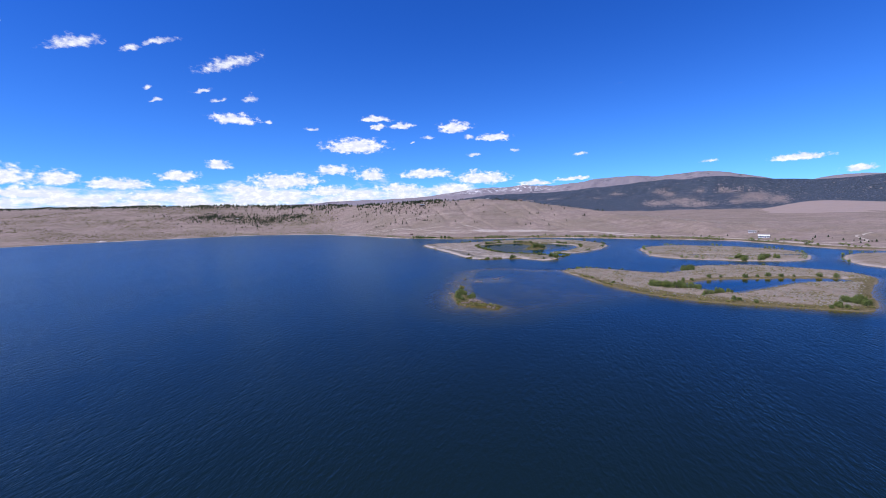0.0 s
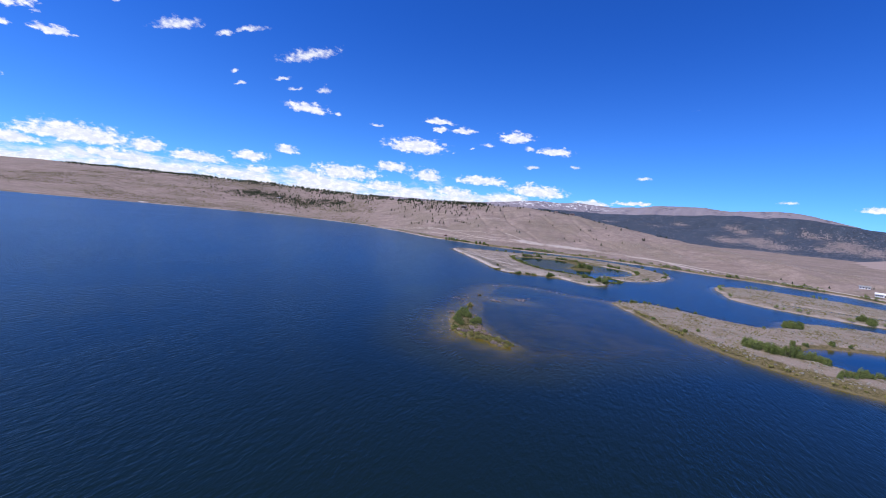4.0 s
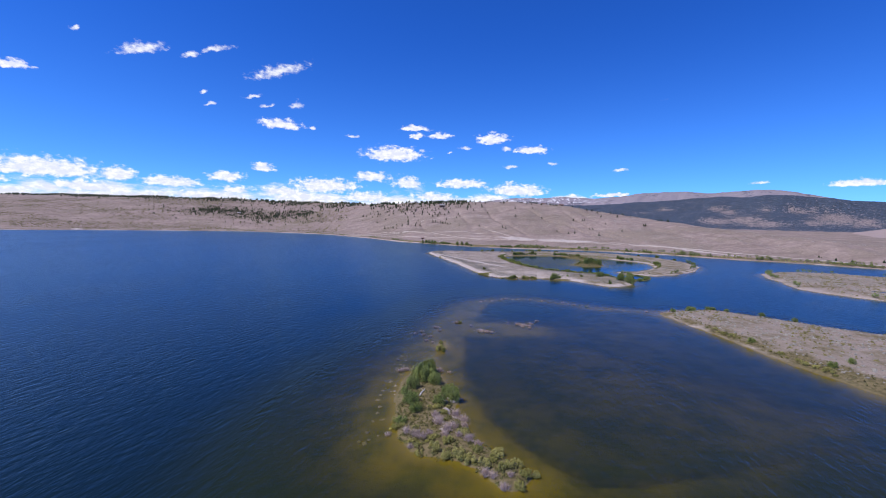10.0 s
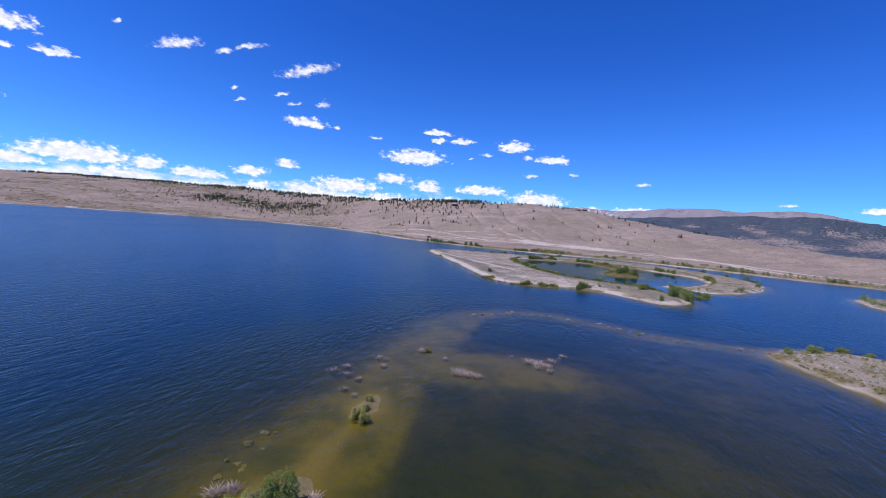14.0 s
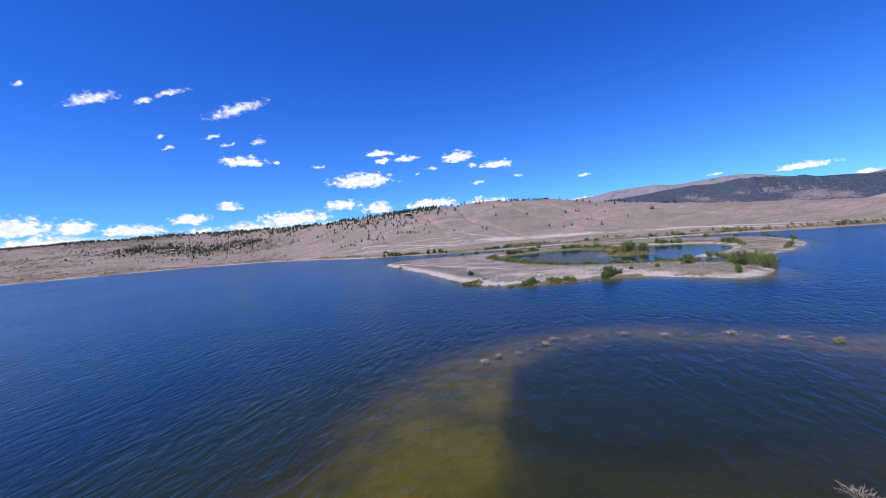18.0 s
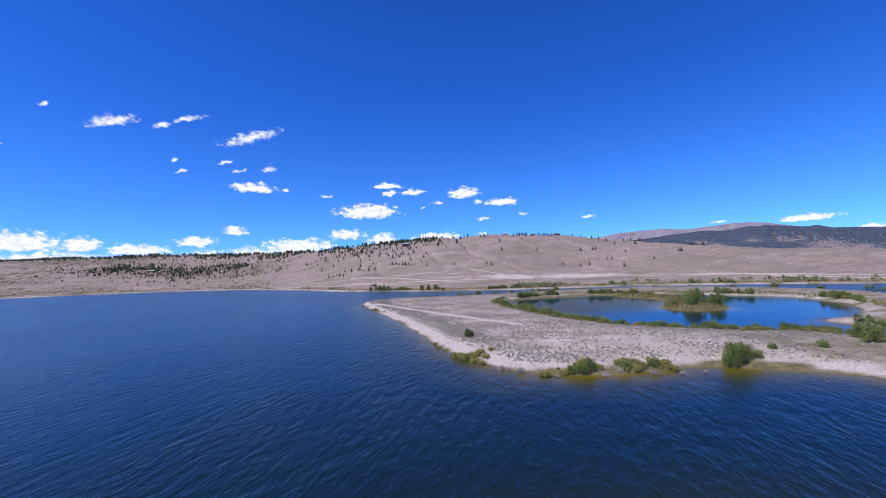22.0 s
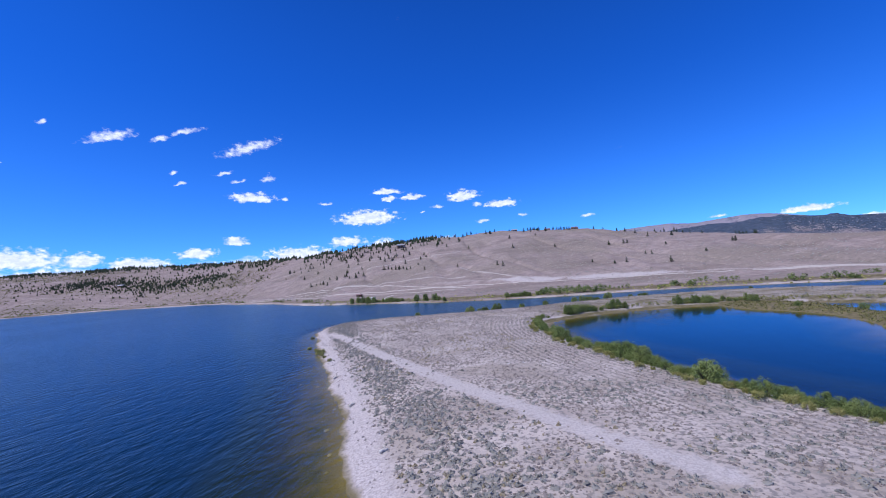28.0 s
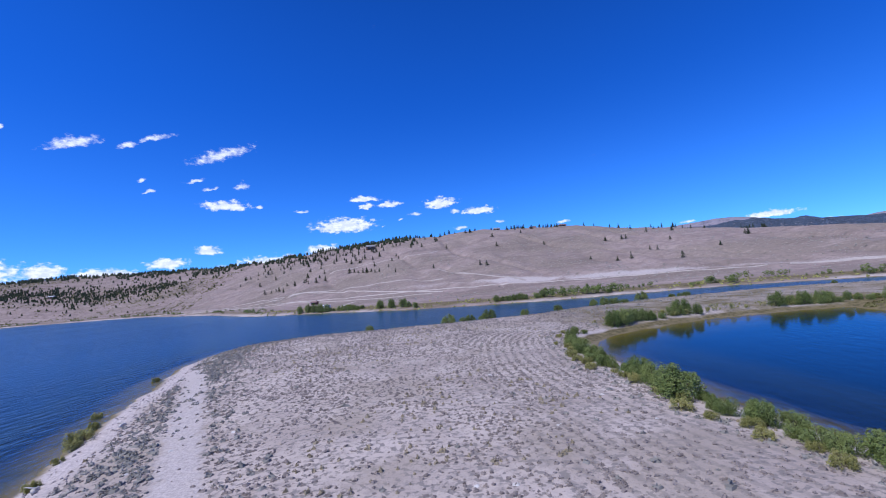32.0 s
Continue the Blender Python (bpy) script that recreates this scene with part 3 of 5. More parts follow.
def lush(px, py):
    """Green fringes by the water."""
    shore = inland(px, py)
    fringe = np.exp(-((shore - 10) / 11) ** 2) * (0.62 + 0.15 * smooth(px, -80, 20))
    pond = np.exp(-((-inside(px, py, POND) - 1) / 2.5) ** 2) * (0.5 + 0.4 * smooth(py, 640, 665))
    isle = np.exp(-((inside(px, py, ISLE) - 3.0) / (5 + 6 * smooth(-px, -215, -185) * smooth(-py, -345, -320))) ** 2) * (0.75 + 0.25 * smooth(-py, -330, -290)) + np.exp(-((-inside(px, py, ISLE_POND) - 2) / 3) ** 2)
    islet = np.exp(-(np.maximum(-inside(px, py, POND_ISLET), 0) / 8) ** 2) * 0.9
    isles = np.where(np.maximum.reduce([inside(px, py, ISLE), inside(px, py, FAR_ISLE), inside(px, py, EAST_ISLE)]) > 0, 0.52, 0)
    cres = np.where(inside(px, py, CRESCENT) > -1, 1.0, 0)
    east = np.where(inside(px, py, SPIT) > 0, 0.6 * smooth(px + 0.15 * (py - 500), 92, 118), 0)
    south = 0.85 * np.exp(-(inside(px, py, SPIT) / 4.5) ** 2) * smooth(px, 50, 60) * (1 - smooth(px, 104, 113)) * (py < 505)
    return np.clip(np.maximum.reduce([fringe, pond, isle, islet, isles, cres, east, south]), 0, 1)


xs = spread([(-4000, -1800, 100), (-1800, -600, 15), (-600, -60, 8), (-60, 300, 1.6), (300, 700, 6), (700, 1400, 25), (1400, 4001, 100)])
ys = spread([(-900, 180, 40), (180, 430, 2.0), (430, 730, 1.5), (730, 1000, 4), (1000, 1400, 8), (1400, 2000, 25), (2000, 4801, 70)])
ground = tagged(sheet("ground", xs, ys, land, GROUND, worn=worn, lush=lush, upland=lambda x, y: np.maximum(smooth(inland(x, y) + 9 * rolling(x, y, 25.0), -6, 5), 0.6 * smooth(np.maximum.reduce([inside(x, y, ISLE), inside(x, y, FAR_ISLE), inside(x, y, EAST_ISLE)]), -2, 1)), furrow=lambda x, y: -inside(x, y, POND)), "dry tan grassland hills and sandy scrub shores round a reservoir", "ground", kind="structure")
wx = spread([(-4000, -60, 60), (-60, 300, 2.0), (300, 700, 10), (700, 4001, 100)])
wy = spread([(-1500, 180, 60), (180, 760, 2.0), (760, 1100, 10), (1100, 1501, 100)])
water = tagged(sheet("water", wx, wy, lambda x, y: 0 * x, WATER, depth=lambda x, y: -land(x, y), calm=lambda x, y: np.maximum(smooth(np.maximum(inside(x, y, POND), inside(x, y, ISLE_POND)), -2, 6), 0.3 * smooth(inside(x, y, LAGOON), -6, 16))), "deep blue rippled reservoir water with olive shoals", "water", kind="structure")


# ---- mountains ----
def range_of(name, label, material, azimuths, crests, near, crest, far, uneven, step=0.12):
    """A range that curves round the lake: crest heights by azimuth, in degrees clockwise from +y."""
    az = np.arange(azimuths[0], azimuths[-1] + step, step)
    top = 1.08 * np.interp(az, azimuths, crests)
    top = np.convolve(np.pad(top, 9, "edge"), np.ones(19) / 19, "valid")
    rad = np.concatenate([np.linspace(near, crest, 26), np.linspace(crest, far, 6)[1:]])
    rr, aa = np.meshgrid(rad, np.radians(az), indexing="ij")
    px, py = rr * np.sin(aa), rr * np.cos(aa)
    rise = np.where(rr < crest, smooth(rr, near, crest + 0.15 * (crest - near)) ** 0.9, 1 - 0.6 * (rr - crest) / (far - crest))
    spur = rolling(px, py, uneven) + 0.5 * rolling(px, py, uneven / 2.7) + 0.22 * rolling(px, py, uneven / 7.0)
    gz = 4 + (top[None] - 4) * np.clip(rise * (1 + 0.10 * spur * np.sin(np.pi * np.clip(rise, 0, 1)) * 2.2) + 0.035 * spur * (rise > 0.4), 0, 1.3)
    n, m = len(az), len(rad)
    i = np.arange(n * m).reshape(m, n)
    quads = np.stack([i[:-1, :-1], i[:-1, 1:], i[1:, 1:], i[1:, :-1]], -1).reshape(-1, 4)
    me = bpy.data.meshes.new(name)
    me.from_pydata(np.stack([px, py, gz], -1).reshape(-1, 3), [], quads.tolist())
    me.polygons.foreach_set("use_smooth", np.ones(len(quads), bool))
    rise = np.degrees(np.arctan2(gz - 60, rr))
    bare = np.max([np.exp(-((np.degrees(aa) - a) / w) ** 2 - ((rise - e) / h) ** 2) for a, e, w, h in CRAGS], 0)
    me.attributes.new("bare", "FLOAT", "POINT").data.foreach_set("value", bare.astype(np.float32).ravel())
    me.materials.append(material)
    return tagged(new(name, me), label, "mountain", kind="structure")


# bare outcrops: azimuth, elevation, width and height in degrees
CRAGS = [(29.2, 1.1, 0.9, 0.25), (30.2, 0.7, 0.9, 0.25), (29.0, -0.3, 1.6, 0.4), (31.6, -0.1, 1.8, 0.45), (33.4, 1.0, 0.6, 0.2), (36.4, 0.9, 1.5, 0.25), (35.4, 1.2, 0.5, 0.2),
         (38.6, 0.1, 1.8, 0.6), (40.4, -0.2, 1.2, 0.5), (37.0, -0.3, 1.0, 0.3), (24.4, 1.0, 0.7, 0.1), (21.4, 0.55, 1.2, 0.08), (33.0, -0.5, 2.2, 0.35), (16.6, 0.6, 1.0, 0.07), (14.0, 0.5, 1.3, 0.07)]


range_of("backdrop_high_range", "bare pale brown mountain range with old snow patches", HAZED_HIGH_SLOPE,
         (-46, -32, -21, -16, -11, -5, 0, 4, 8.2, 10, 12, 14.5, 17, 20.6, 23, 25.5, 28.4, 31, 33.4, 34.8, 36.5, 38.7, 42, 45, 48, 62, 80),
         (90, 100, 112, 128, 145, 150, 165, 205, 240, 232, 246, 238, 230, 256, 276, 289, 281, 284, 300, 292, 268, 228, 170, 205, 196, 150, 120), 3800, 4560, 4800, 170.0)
range_of("backdrop_wooded_mountain", "dark conifer-covered mountain with bare rocky outcrops", HAZED_MID_SLOPE,
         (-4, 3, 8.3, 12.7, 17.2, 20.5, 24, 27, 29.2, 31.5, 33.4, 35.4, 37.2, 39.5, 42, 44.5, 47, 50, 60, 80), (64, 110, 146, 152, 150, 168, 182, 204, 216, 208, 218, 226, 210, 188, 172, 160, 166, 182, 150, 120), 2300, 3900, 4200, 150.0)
range_of("backdrop_bare_hill", "smooth bare tan hill at the foot of the mountains", BARE_HILL,
         (34, 37, 39, 40.5, 42, 43.6, 46, 49, 53, 60, 70, 80), (6, 6, 9, 20, 34, 42, 37, 28, 24, 22, 22, 20), 1500, 2350, 2900, 260.0)


# ---- plants ----
def mesh_of(name, verts, faces, material, smooth_faces=False):
    me = bpy.data.meshes.new(name)
    me.from_pydata(verts, [], faces)
    if smooth_faces:
        me.polygons.foreach_set("use_smooth", np.ones(len(me.polygons), bool))
    me.materials.append(material)
    return me


def part(name, me, parent, label=""):
    ob = new(name, me)
    ob.parent = parent
    return tagged(ob, label)


def tube(verts, faces, line, radii, sides=4):
    """Adds a tapered limb along a line of points."""
    for k, (p, r) in enumerate(zip(line, radii)):
        d = Vector(line[min(k + 1, len(line) - 1)]) - Vector(line[max(k - 1, 0)])
        q = d.to_track_quat("Z", "Y").to_matrix()
        base = len(verts)
        for j in range(sides):
            a = 2 * math.pi * j / sides
            verts.append(Vector(p) + q @ Vector((r * math.cos(a), r * math.sin(a), 0)))
        if k:
            for j in range(sides):
                faces.append((base - sides + j, base - sides + (j + 1) % sides, base + (j + 1) % sides, base + j))


def leaves(rng, verts, faces, centre, radius, count, size, flat=0.8):
    """Adds small folded leaf sprays over a lump of foliage."""
    for _ in range(count):
        d = Vector((rng.gauss(0, 1), rng.gauss(0, 1), rng.gauss(0, 1))).normalized()
        p = Vector(centre) + Vector((d.x, d.y, d.z * flat)) * radius * rng.uniform(0.8, 1.06)
        n = (d + Vector((0, 0, 0.35)) + 0.6 * Vector((rng.uniform(-1, 1), rng.uniform(-1, 1), rng.uniform(-0.4, 1)))).normalized()
        u = n.orthogonal().normalized()
        u = Matrix.Rotation(rng.uniform(0, 6.28), 3, n) @ u
        v, s = n.cross(u), size * rng.uniform(0.6, 1.3)
        b = len(verts)
        verts.extend([p - u * s, p - v * s * 0.45 + n * s * 0.15, p + u * s * 1.1, p + v * s * 0.45 + n * s * 0.15])
        faces.append((b, b + 1, b + 2, b + 3))


def bush_template(seed, lobes, material, kind, label, category, wide=0.62, leafy=150, size=0.031):
    """A shrub one metre high: a spray of stems and lumps of leaf sprays."""
    rng = random.Random(seed)
    thing = tagged(new(kind), label, category)
    sv, sf, lv, lf = [], [], [], []
    for k in range(lobes):
        a, r = rng.uniform(0, 6.28), wide * math.sqrt(rng.uniform(0, 1)) * 0.75
        h = rng.uniform(0.38, 0.8) * (1 - 0.35 * r / wide)
        c = (r * math.cos(a), r * math.sin(a), h)
        tube(sv, sf, [(0.1 * math.cos(a), 0.1 * math.sin(a), -0.05), (0.5 * c[0], 0.5 * c[1], 0.5 * h), (c[0], c[1], h + 0.1)], [0.022, 0.015, 0.006], 3)
        leaves(rng, lv, lf, c, rng.uniform(0.08, 0.19), leafy, size, 1.6)
        leaves(rng, lv, lf, (c[0] * 1.15, c[1] * 1.15, h * 0.45), 0.17, leafy // 2, size, 1.4)
    part("stem", mesh_of("stem", sv, sf, BARK), thing)
    part("foliage", mesh_of("foliage", lv, lf, material), thing)
    return thing


def twig_template(seed, twigs, kind, label):
    """A drowned, leafless shrub one metre wide: many forking grey twigs."""
    rng = random.Random(seed)
    thing = tagged(new(kind), label, "dead shrub")
    for name, count in (("branch_fan", twigs // 3), ("twig_spray", twigs)):
        v, f = [], []
        for _ in range(count):
            a, lean = rng.uniform(0, 6.28), rng.uniform(0.15, 1.0)
            b0 = (rng.uniform(-0.22, 0.22), rng.uniform(-0.22, 0.22), -0.25)
            l = rng.uniform(0.35, 0.75)
            e = (b0[0] + l * lean * math.cos(a), b0[1] + l * lean * math.sin(a), l * (1.15 - 0.6 * lean))
            mid = (0.55 * b0[0] + 0.45 * e[0] + rng.uniform(-0.05, 0.05), 0.55 * b0[1] + 0.45 * e[1] + rng.uniform(-0.05, 0.05), 0.6 * e[2])
            w = 0.02 if name == "branch_fan" else 0.009
            tube(v, f, [b0, mid, e], [w, w * 0.8, w * 0.35], 3)
        part(name, mesh_of(name, v, f, TWIG), thing)
    return thing


def conifer_template(seed, kind, label, material, tiers, spread_, category="tree"):
    """A conifer one metre high: a trunk and ragged whorls of drooping branches."""
    rng = random.Random(seed)
    thing = tagged(new(kind), label, category)
    v, f = [], []
    tube(v, f, [(0, 0, -0.05), (0.01, 0, 0.5), (0, 0, 0.97)], [0.035, 0.022, 0.004], 5)
    part("trunk", mesh_of("trunk", v, f, BARK), thing)
    v, f = [], []
    for k in range(tiers):
        t = k / (tiers - 1)
        z, r = 0.14 + 0.8 * t, spread_ * (1 - t) ** 0.8 + 0.03
        n = 9
        turn = rng.uniform(0, 6.28)
        for j in range(n):
            a = turn + 6.283 * j / n + rng.uniform(-0.2, 0.2)
            rr = r * rng.uniform(0.6, 1.15)
            b = len(v)
            c, s_ = math.cos(a), math.sin(a)
            v.extend([(0, 0, z + 0.08), (rr * 0.6 * math.cos(a - 0.4), rr * 0.6 * math.sin(a - 0.4), z - 0.01), (rr * c, rr * s_, z - 0.06 * rng.uniform(0.3, 1.3)),
                      (rr * 0.6 * math.cos(a + 0.4), rr * 0.6 * math.sin(a + 0.4), z - 0.01), (rr * 0.5 * c, rr * 0.5 * s_, z + 0.05)])
            f.extend([(b, b + 1, b + 4), (b + 1, b + 2, b + 4), (b + 2, b + 3, b + 4), (b + 3, b, b + 4)])
    part("crown", mesh_of("crown", v, f, material), thing)
    return thing


def rock_template(seed, material, label):
    rng = random.Random(seed)
    bm = bmesh.new()
    bmesh.ops.create_icosphere(bm, subdivisions=2, radius=0.5)
    off = Vector((rng.uniform(-9, 9), rng.uniform(-9, 9), 0))
    for p in bm.verts:
        p.co *= 1 + 0.55 * noise.noise(p.co * 1.9 + off) + 0.2 * noise.noise(p.co * 5 + off)
        p.co.z *= 0.62
    me = bpy.data.meshes.new("rock")
    bm.to_mesh(me)
    bm.free()
    me.materials.append(material)
    return tagged(new("rock", me), label, "rock")


USED = set()


def plant(templates, spots, group="", sink=0.0, seed=1):
    """Sets things down on the ground: spots of x, y, height, and width over height."""
    rng = random.Random(seed)
    spots = list(spots)
    zs = land(np.array([p[0] for p in spots], float), np.array([p[1] for p in spots], float))
    for (x, y, h, w), z in zip(spots, zs):
        t = rng.choice(templates)
        m = Matrix.LocRotScale((x, y, max(z, -0.5) - sink * h), Euler((0, 0, rng.uniform(0, 6.28))), (h * w, h * w, h))
        if t.name in USED:
            ob = copy_thing(t, m @ Matrix.Diagonal((*t.scale, 1)).inverted())
        else:
            USED.add(t.name)
            t.matrix_basis = m
            ob = t
        tagged(ob, group=group)


def grove(name, spots, label, material, seed):
    """Far bushes that nobody could count, joined in one mesh: lumps of leaf sprays."""
    r = random.Random(seed)
    spots = list(spots)
    zs = land(np.array([p[0] for p in spots], float), np.array([p[1] for p in spots], float))
    v, f = [], []
    for (x, y, h, w), z in zip(spots, zs):
        for _ in range(5):
            a, q = r.uniform(0, 6.28), r.uniform(0, 0.45) * h * w
            leaves(r, v, f, (x + q * math.cos(a), y + q * math.sin(a), max(z, 0) + h * r.uniform(0.3, 0.68)), h * 0.27, 16, h * 0.13, 1.2)
    return tagged(new(name, mesh_of(name, v, f, material)), label, "shrubs", kind="stuff")


def along(line, step, off, rng, low, high, keep=1.0, wide=1.0, closed=False, clump=0.0):
    """Spots strung out along a line of the plan, to its left by about off."""
    p = np.vstack([line, line[:1]]) if closed else np.array(line)
    d = np.diff(p, axis=0)
    n = np.hypot(d[:, 0], d[:, 1])
    reach = np.concatenate([[0], np.cumsum(n)])
    for r in np.arange(rng.uniform(0, step), reach[-1], step):
        if rng.random() > keep or (clump and math.sin(r / clump) + 0.7 * math.sin(r / clump / 2.7 + 1) < 0.1):
            continue
        k = min(np.searchsorted(reach, r, "right") - 1, len(n) - 1)
        q = p[k] + d[k] * (r - reach[k]) / max(n[k], 1e-6)
        o = off + rng.uniform(-1.2, 1.2)
        h = rng.uniform(low, high)
        yield (q[0] - d[k][1] / n[k] * o, q[1] + d[k][0] / n[k] * o, h, wide * rng.uniform(0.85, 1.2))


rng = random.Random(7)
willows = [bush_template(10 + k, 20 + 3 * (k % 3), WILLOW, "willow_bush", "bright green willow bush with dense narrow leaves by the water", "shrub") for k in range(5)]
reeds = [bush_template(30 + k, 14, REED, "marsh_bush", "low yellow-green marsh bush on the wet shore", "shrub", 0.75, 110, 0.045) for k in range(3)]
drowned = [twig_template(50 + k, 130, "drowned_shrub", "grey-pink leafless shrub standing in shallow water") for k in range(3)]
pines = [conifer_template(70 + k, "pine_tree", "dark green pine on the dry grassy hillside", NEEDLE, 6 + k % 3, 0.24 + 0.03 * k) for k in range(4)]
rocks = [rock_template(90 + k, STONE, "weathered grey-brown rock at the water's edge") for k in range(3)]
pale_rocks = [rock_template(95 + k, PALE_STONE, "pale bleached rock on the dry scrub ground") for k in range(2)]

# pond rim, nearest side first
rim = list(along(POND[:44], 1.55, -4.0, rng, 1.3, 3.4, 0.97, 1.0))
rim = [(x, y, h * (1.2 if 575 < y < 630 and rng.random() < 0.4 else rng.choice((0.6, 0.8, 0.95))), w * 1.1) for x, y, h, w in rim]
plant(willows, rim, "willows round the pond", 0.02, 2)
plant(reeds, along(POND[:44], 2.6, -6.6, rng, 0.7, 1.5, 0.8, 1.2), "low bushes behind the willows", 0.03, 45)
plant(willows, along(POND[52:], 2.0, -5.0, rng, 1.6, 4.6, 0.95, 0.8, False, 9.0), "willows round the pond", 0.02, 3)
grove("pond_scrub", list(along(POND[50:], 1.3, -5.0, rng, 0.6, 1.8, 0.8, 1.4)) + list(along(POND[54:], 1.6, -9.0, rng, 0.5, 1.2, 0.6, 1.5)), "low green and straw scrub behind the pond's far shore", REED, 67)
plant(willows, [(148, 592, 7.2, 0.75), (154, 597, 7.6, 0.75), (159, 591, 6.4, 0.8), (151, 600, 5.6, 0.85), (163, 600, 4.6, 0.9), (144, 598, 2.6, 1.0), (168, 612, 3.2, 0.9), (170, 640, 3.0, 0.9), (166, 628, 2.4, 1.0), (160, 652, 2.0, 1.1)], "willows on the pond islet", 0.02, 4)
plant(willows, [(145, 478, 6.8, 0.8), (141, 484, 6.0, 0.8), (148, 487, 6.4, 0.8), (144, 492, 5.0, 0.9), (131, 500, 4.6, 0.9), (135, 506, 4.0, 0.9), (128, 468, 3.4, 0.6)], "willows at the spit's end", 0.02, 5)
# south shore of the spit
plant(willows, [(96, 492, 5.2, 0.7), (98.2, 493, 3.6, 0.8), (94.2, 491, 3.0, 0.8), (100.5, 492.5, 2.2, 0.8), (107, 497, 1.4, 1.1), (117, 496.5, 1.9, 1.1)], "bushes on the south shore", 0.02, 6)
belt = [(58 + 0.3 * k + rng.uniform(-0.6, 0.6), 490.4 + rng.uniform(-0.8, 1.0) + 1.5 * (k % 3) * min(1, k / 30), rng.uniform(0.5, 1.5), rng.uniform(0.9, 1.4)) for k in range(100) if math.sin(k / 4.0) + 0.6 * math.sin(k / 9.0 + 1) > -0.5]
plant(reeds, belt, "marsh bushes on the south shore", 0.03, 7)
plant(willows, [(65.5, 490, 2.4, 1.0), (67, 491, 2.8, 0.9), (63.5, 490.5, 1.8, 1.1), (74, 491, 1.8, 1.1), (80, 492, 1.7, 1.2)], "bushes on the south shore", 0.02, 71)
plant(reeds, [(38.5, 521, 1.0, 1.5), (40, 518, 0.8, 1.6), (43, 509, 1.9, 1.3), (44, 507, 2.2, 1.2), (45.6, 506, 2.3, 1.2), (47, 507.5, 1.8, 1.3), (48.5, 509, 1.5, 1.4), (51, 510, 1.1, 1.5), (49, 505, 1.4, 1.3), (42, 511, 1.3, 1.3), (37.4, 527, 0.9, 1.4), (46.5, 503.5, 1.5, 1.3), (47.8, 501.5, 1.2, 1.3), (4.6, 632, 1.9, 1.2), (5.4, 630, 1.3, 1.3), (10.6, 619, 1.0, 1.2), (1.6, 638, 1.2, 1.2), (-2.4, 644, 1.2, 1.1), (7.4, 625.5, 0.8, 1.2), (-9, 668, 1.2, 1.1)], "marsh bushes on the west shore", 0.03, 8)
plant(drowned, [(51.4, 496, 1.5, 1.1), (54.5, 493.2, 1.8, 1.1), (52.5, 495, 1.2, 1.0), (60.5, 489, 1.3, 1.0), (69, 488, 1.5, 1.0), (72.5, 489.5, 1.4, 1.0), (78, 488, 1.6, 1.0), (83, 487.6, 1.4, 1.0), (87.5, 488, 1.2, 1.0)], "drowned shrubs", 0.0, 9)
# far rim of the spit, channel and mainland shore
plant(willows, along(SPIT[78:], 13, 3.0, rng, 1.8, 4.2, 0.45, 1.1), "bushes on the channel bank", 0.02, 10)
plant(willows, [(117, 742, 4.2, 0.9), (113, 743, 3.6, 1.0), (121, 742, 3.8, 1.0), (125, 742, 2.8, 1.2), (155, 748, 3.0, 1.0), (152, 748, 2.4, 1.2), (62, 729, 3.0, 1.0), (59, 728, 2.4, 1.1), (66, 729, 2.2, 1.2)], "bushes on the channel bank", 0.02, 11)
grove("arm_willows", along(SPIT[62:80], 4.5, 3.0, rng, 1.6, 4.4, 0.8, 0.9, False, 8.0), "green willows along the outer bank of the spit", WILLOW, 66)
plant(willows, along(SHORE[9:12], 3.0, 5.0, rng, 2.2, 5.2, 0.85, 0.9, False, 9.0), "willows on the mainland shore", 0.02, 12)
grove("shore_willows", list(along(SHORE[11:19], 2.2, 6.0, rng, 1.6, 5.0, 0.75, 1.1, False, 11.0)) + list(along(SHORE[11:19], 3.0, 12.0, rng, 1.2, 3.6, 0.7, 1.2, False, 17.0)), "green willows in clumps along the mainland shore", WILLOW, 61)
grove("meadow_willows", along(SHORE[11:19], 3.0, 24.0, rng, 1.4, 4.4, 0.8, 1.1, False, 14.0), "small willows in clumps behind the mainland shore", WILLOW, 62)
grove("north_shore_bushes", list(along(SHORE[3:9], 4.0, 6.0, rng, 1.5, 3.8, 0.8, 1.4, False, 17.0)) + list(along(SHORE[3:9], 6.0, 14.0, rng, 1.0, 2.6, 0.6, 1.6, False, 23.0)), "low green bushes in clumps along the far shore", WILLOW, 63)
plant(willows, [(-38, 868, 6, 0.6), (-32, 866, 6.5, 0.6), (-27, 862, 7, 0.6), (-22, 858, 7, 0.7), (-17, 856, 6, 0.7), (20, 832, 6, 0.7), (27, 828, 6.5, 0.7), (34, 824, 6.5, 0.7)], "willows on the mainland shore", 0.02, 16)
# the islands
plant(willows, [(162 + k * 2.1 + rng.uniform(-2, 2), 297 - 1.4 * k + rng.uniform(-3, 3), rng.uniform(3.8, 6.8), 0.85) for k in range(13)], "tall willows on the island", 0.02, 17)
plant(willows, [(176 + k * 3.4, 264 + k * 1.1 + rng.uniform(-5, 3), rng.uniform(2.2, 4.4), 0.9) for k in range(9)] + [(187, 248, 3.2, 0.9), (189, 246, 2.6, 1.0), (195, 240, 2.4, 1.0), (134, 340, 2.0, 1.2), (141, 315, 2.2, 1.1), (149, 318, 2.0, 1.1), (146, 400, 1.6, 1.4), (156, 401, 2.0, 1.2), (161, 398, 1.6, 1.3)], "willows round the island pond", 0.02, 18)
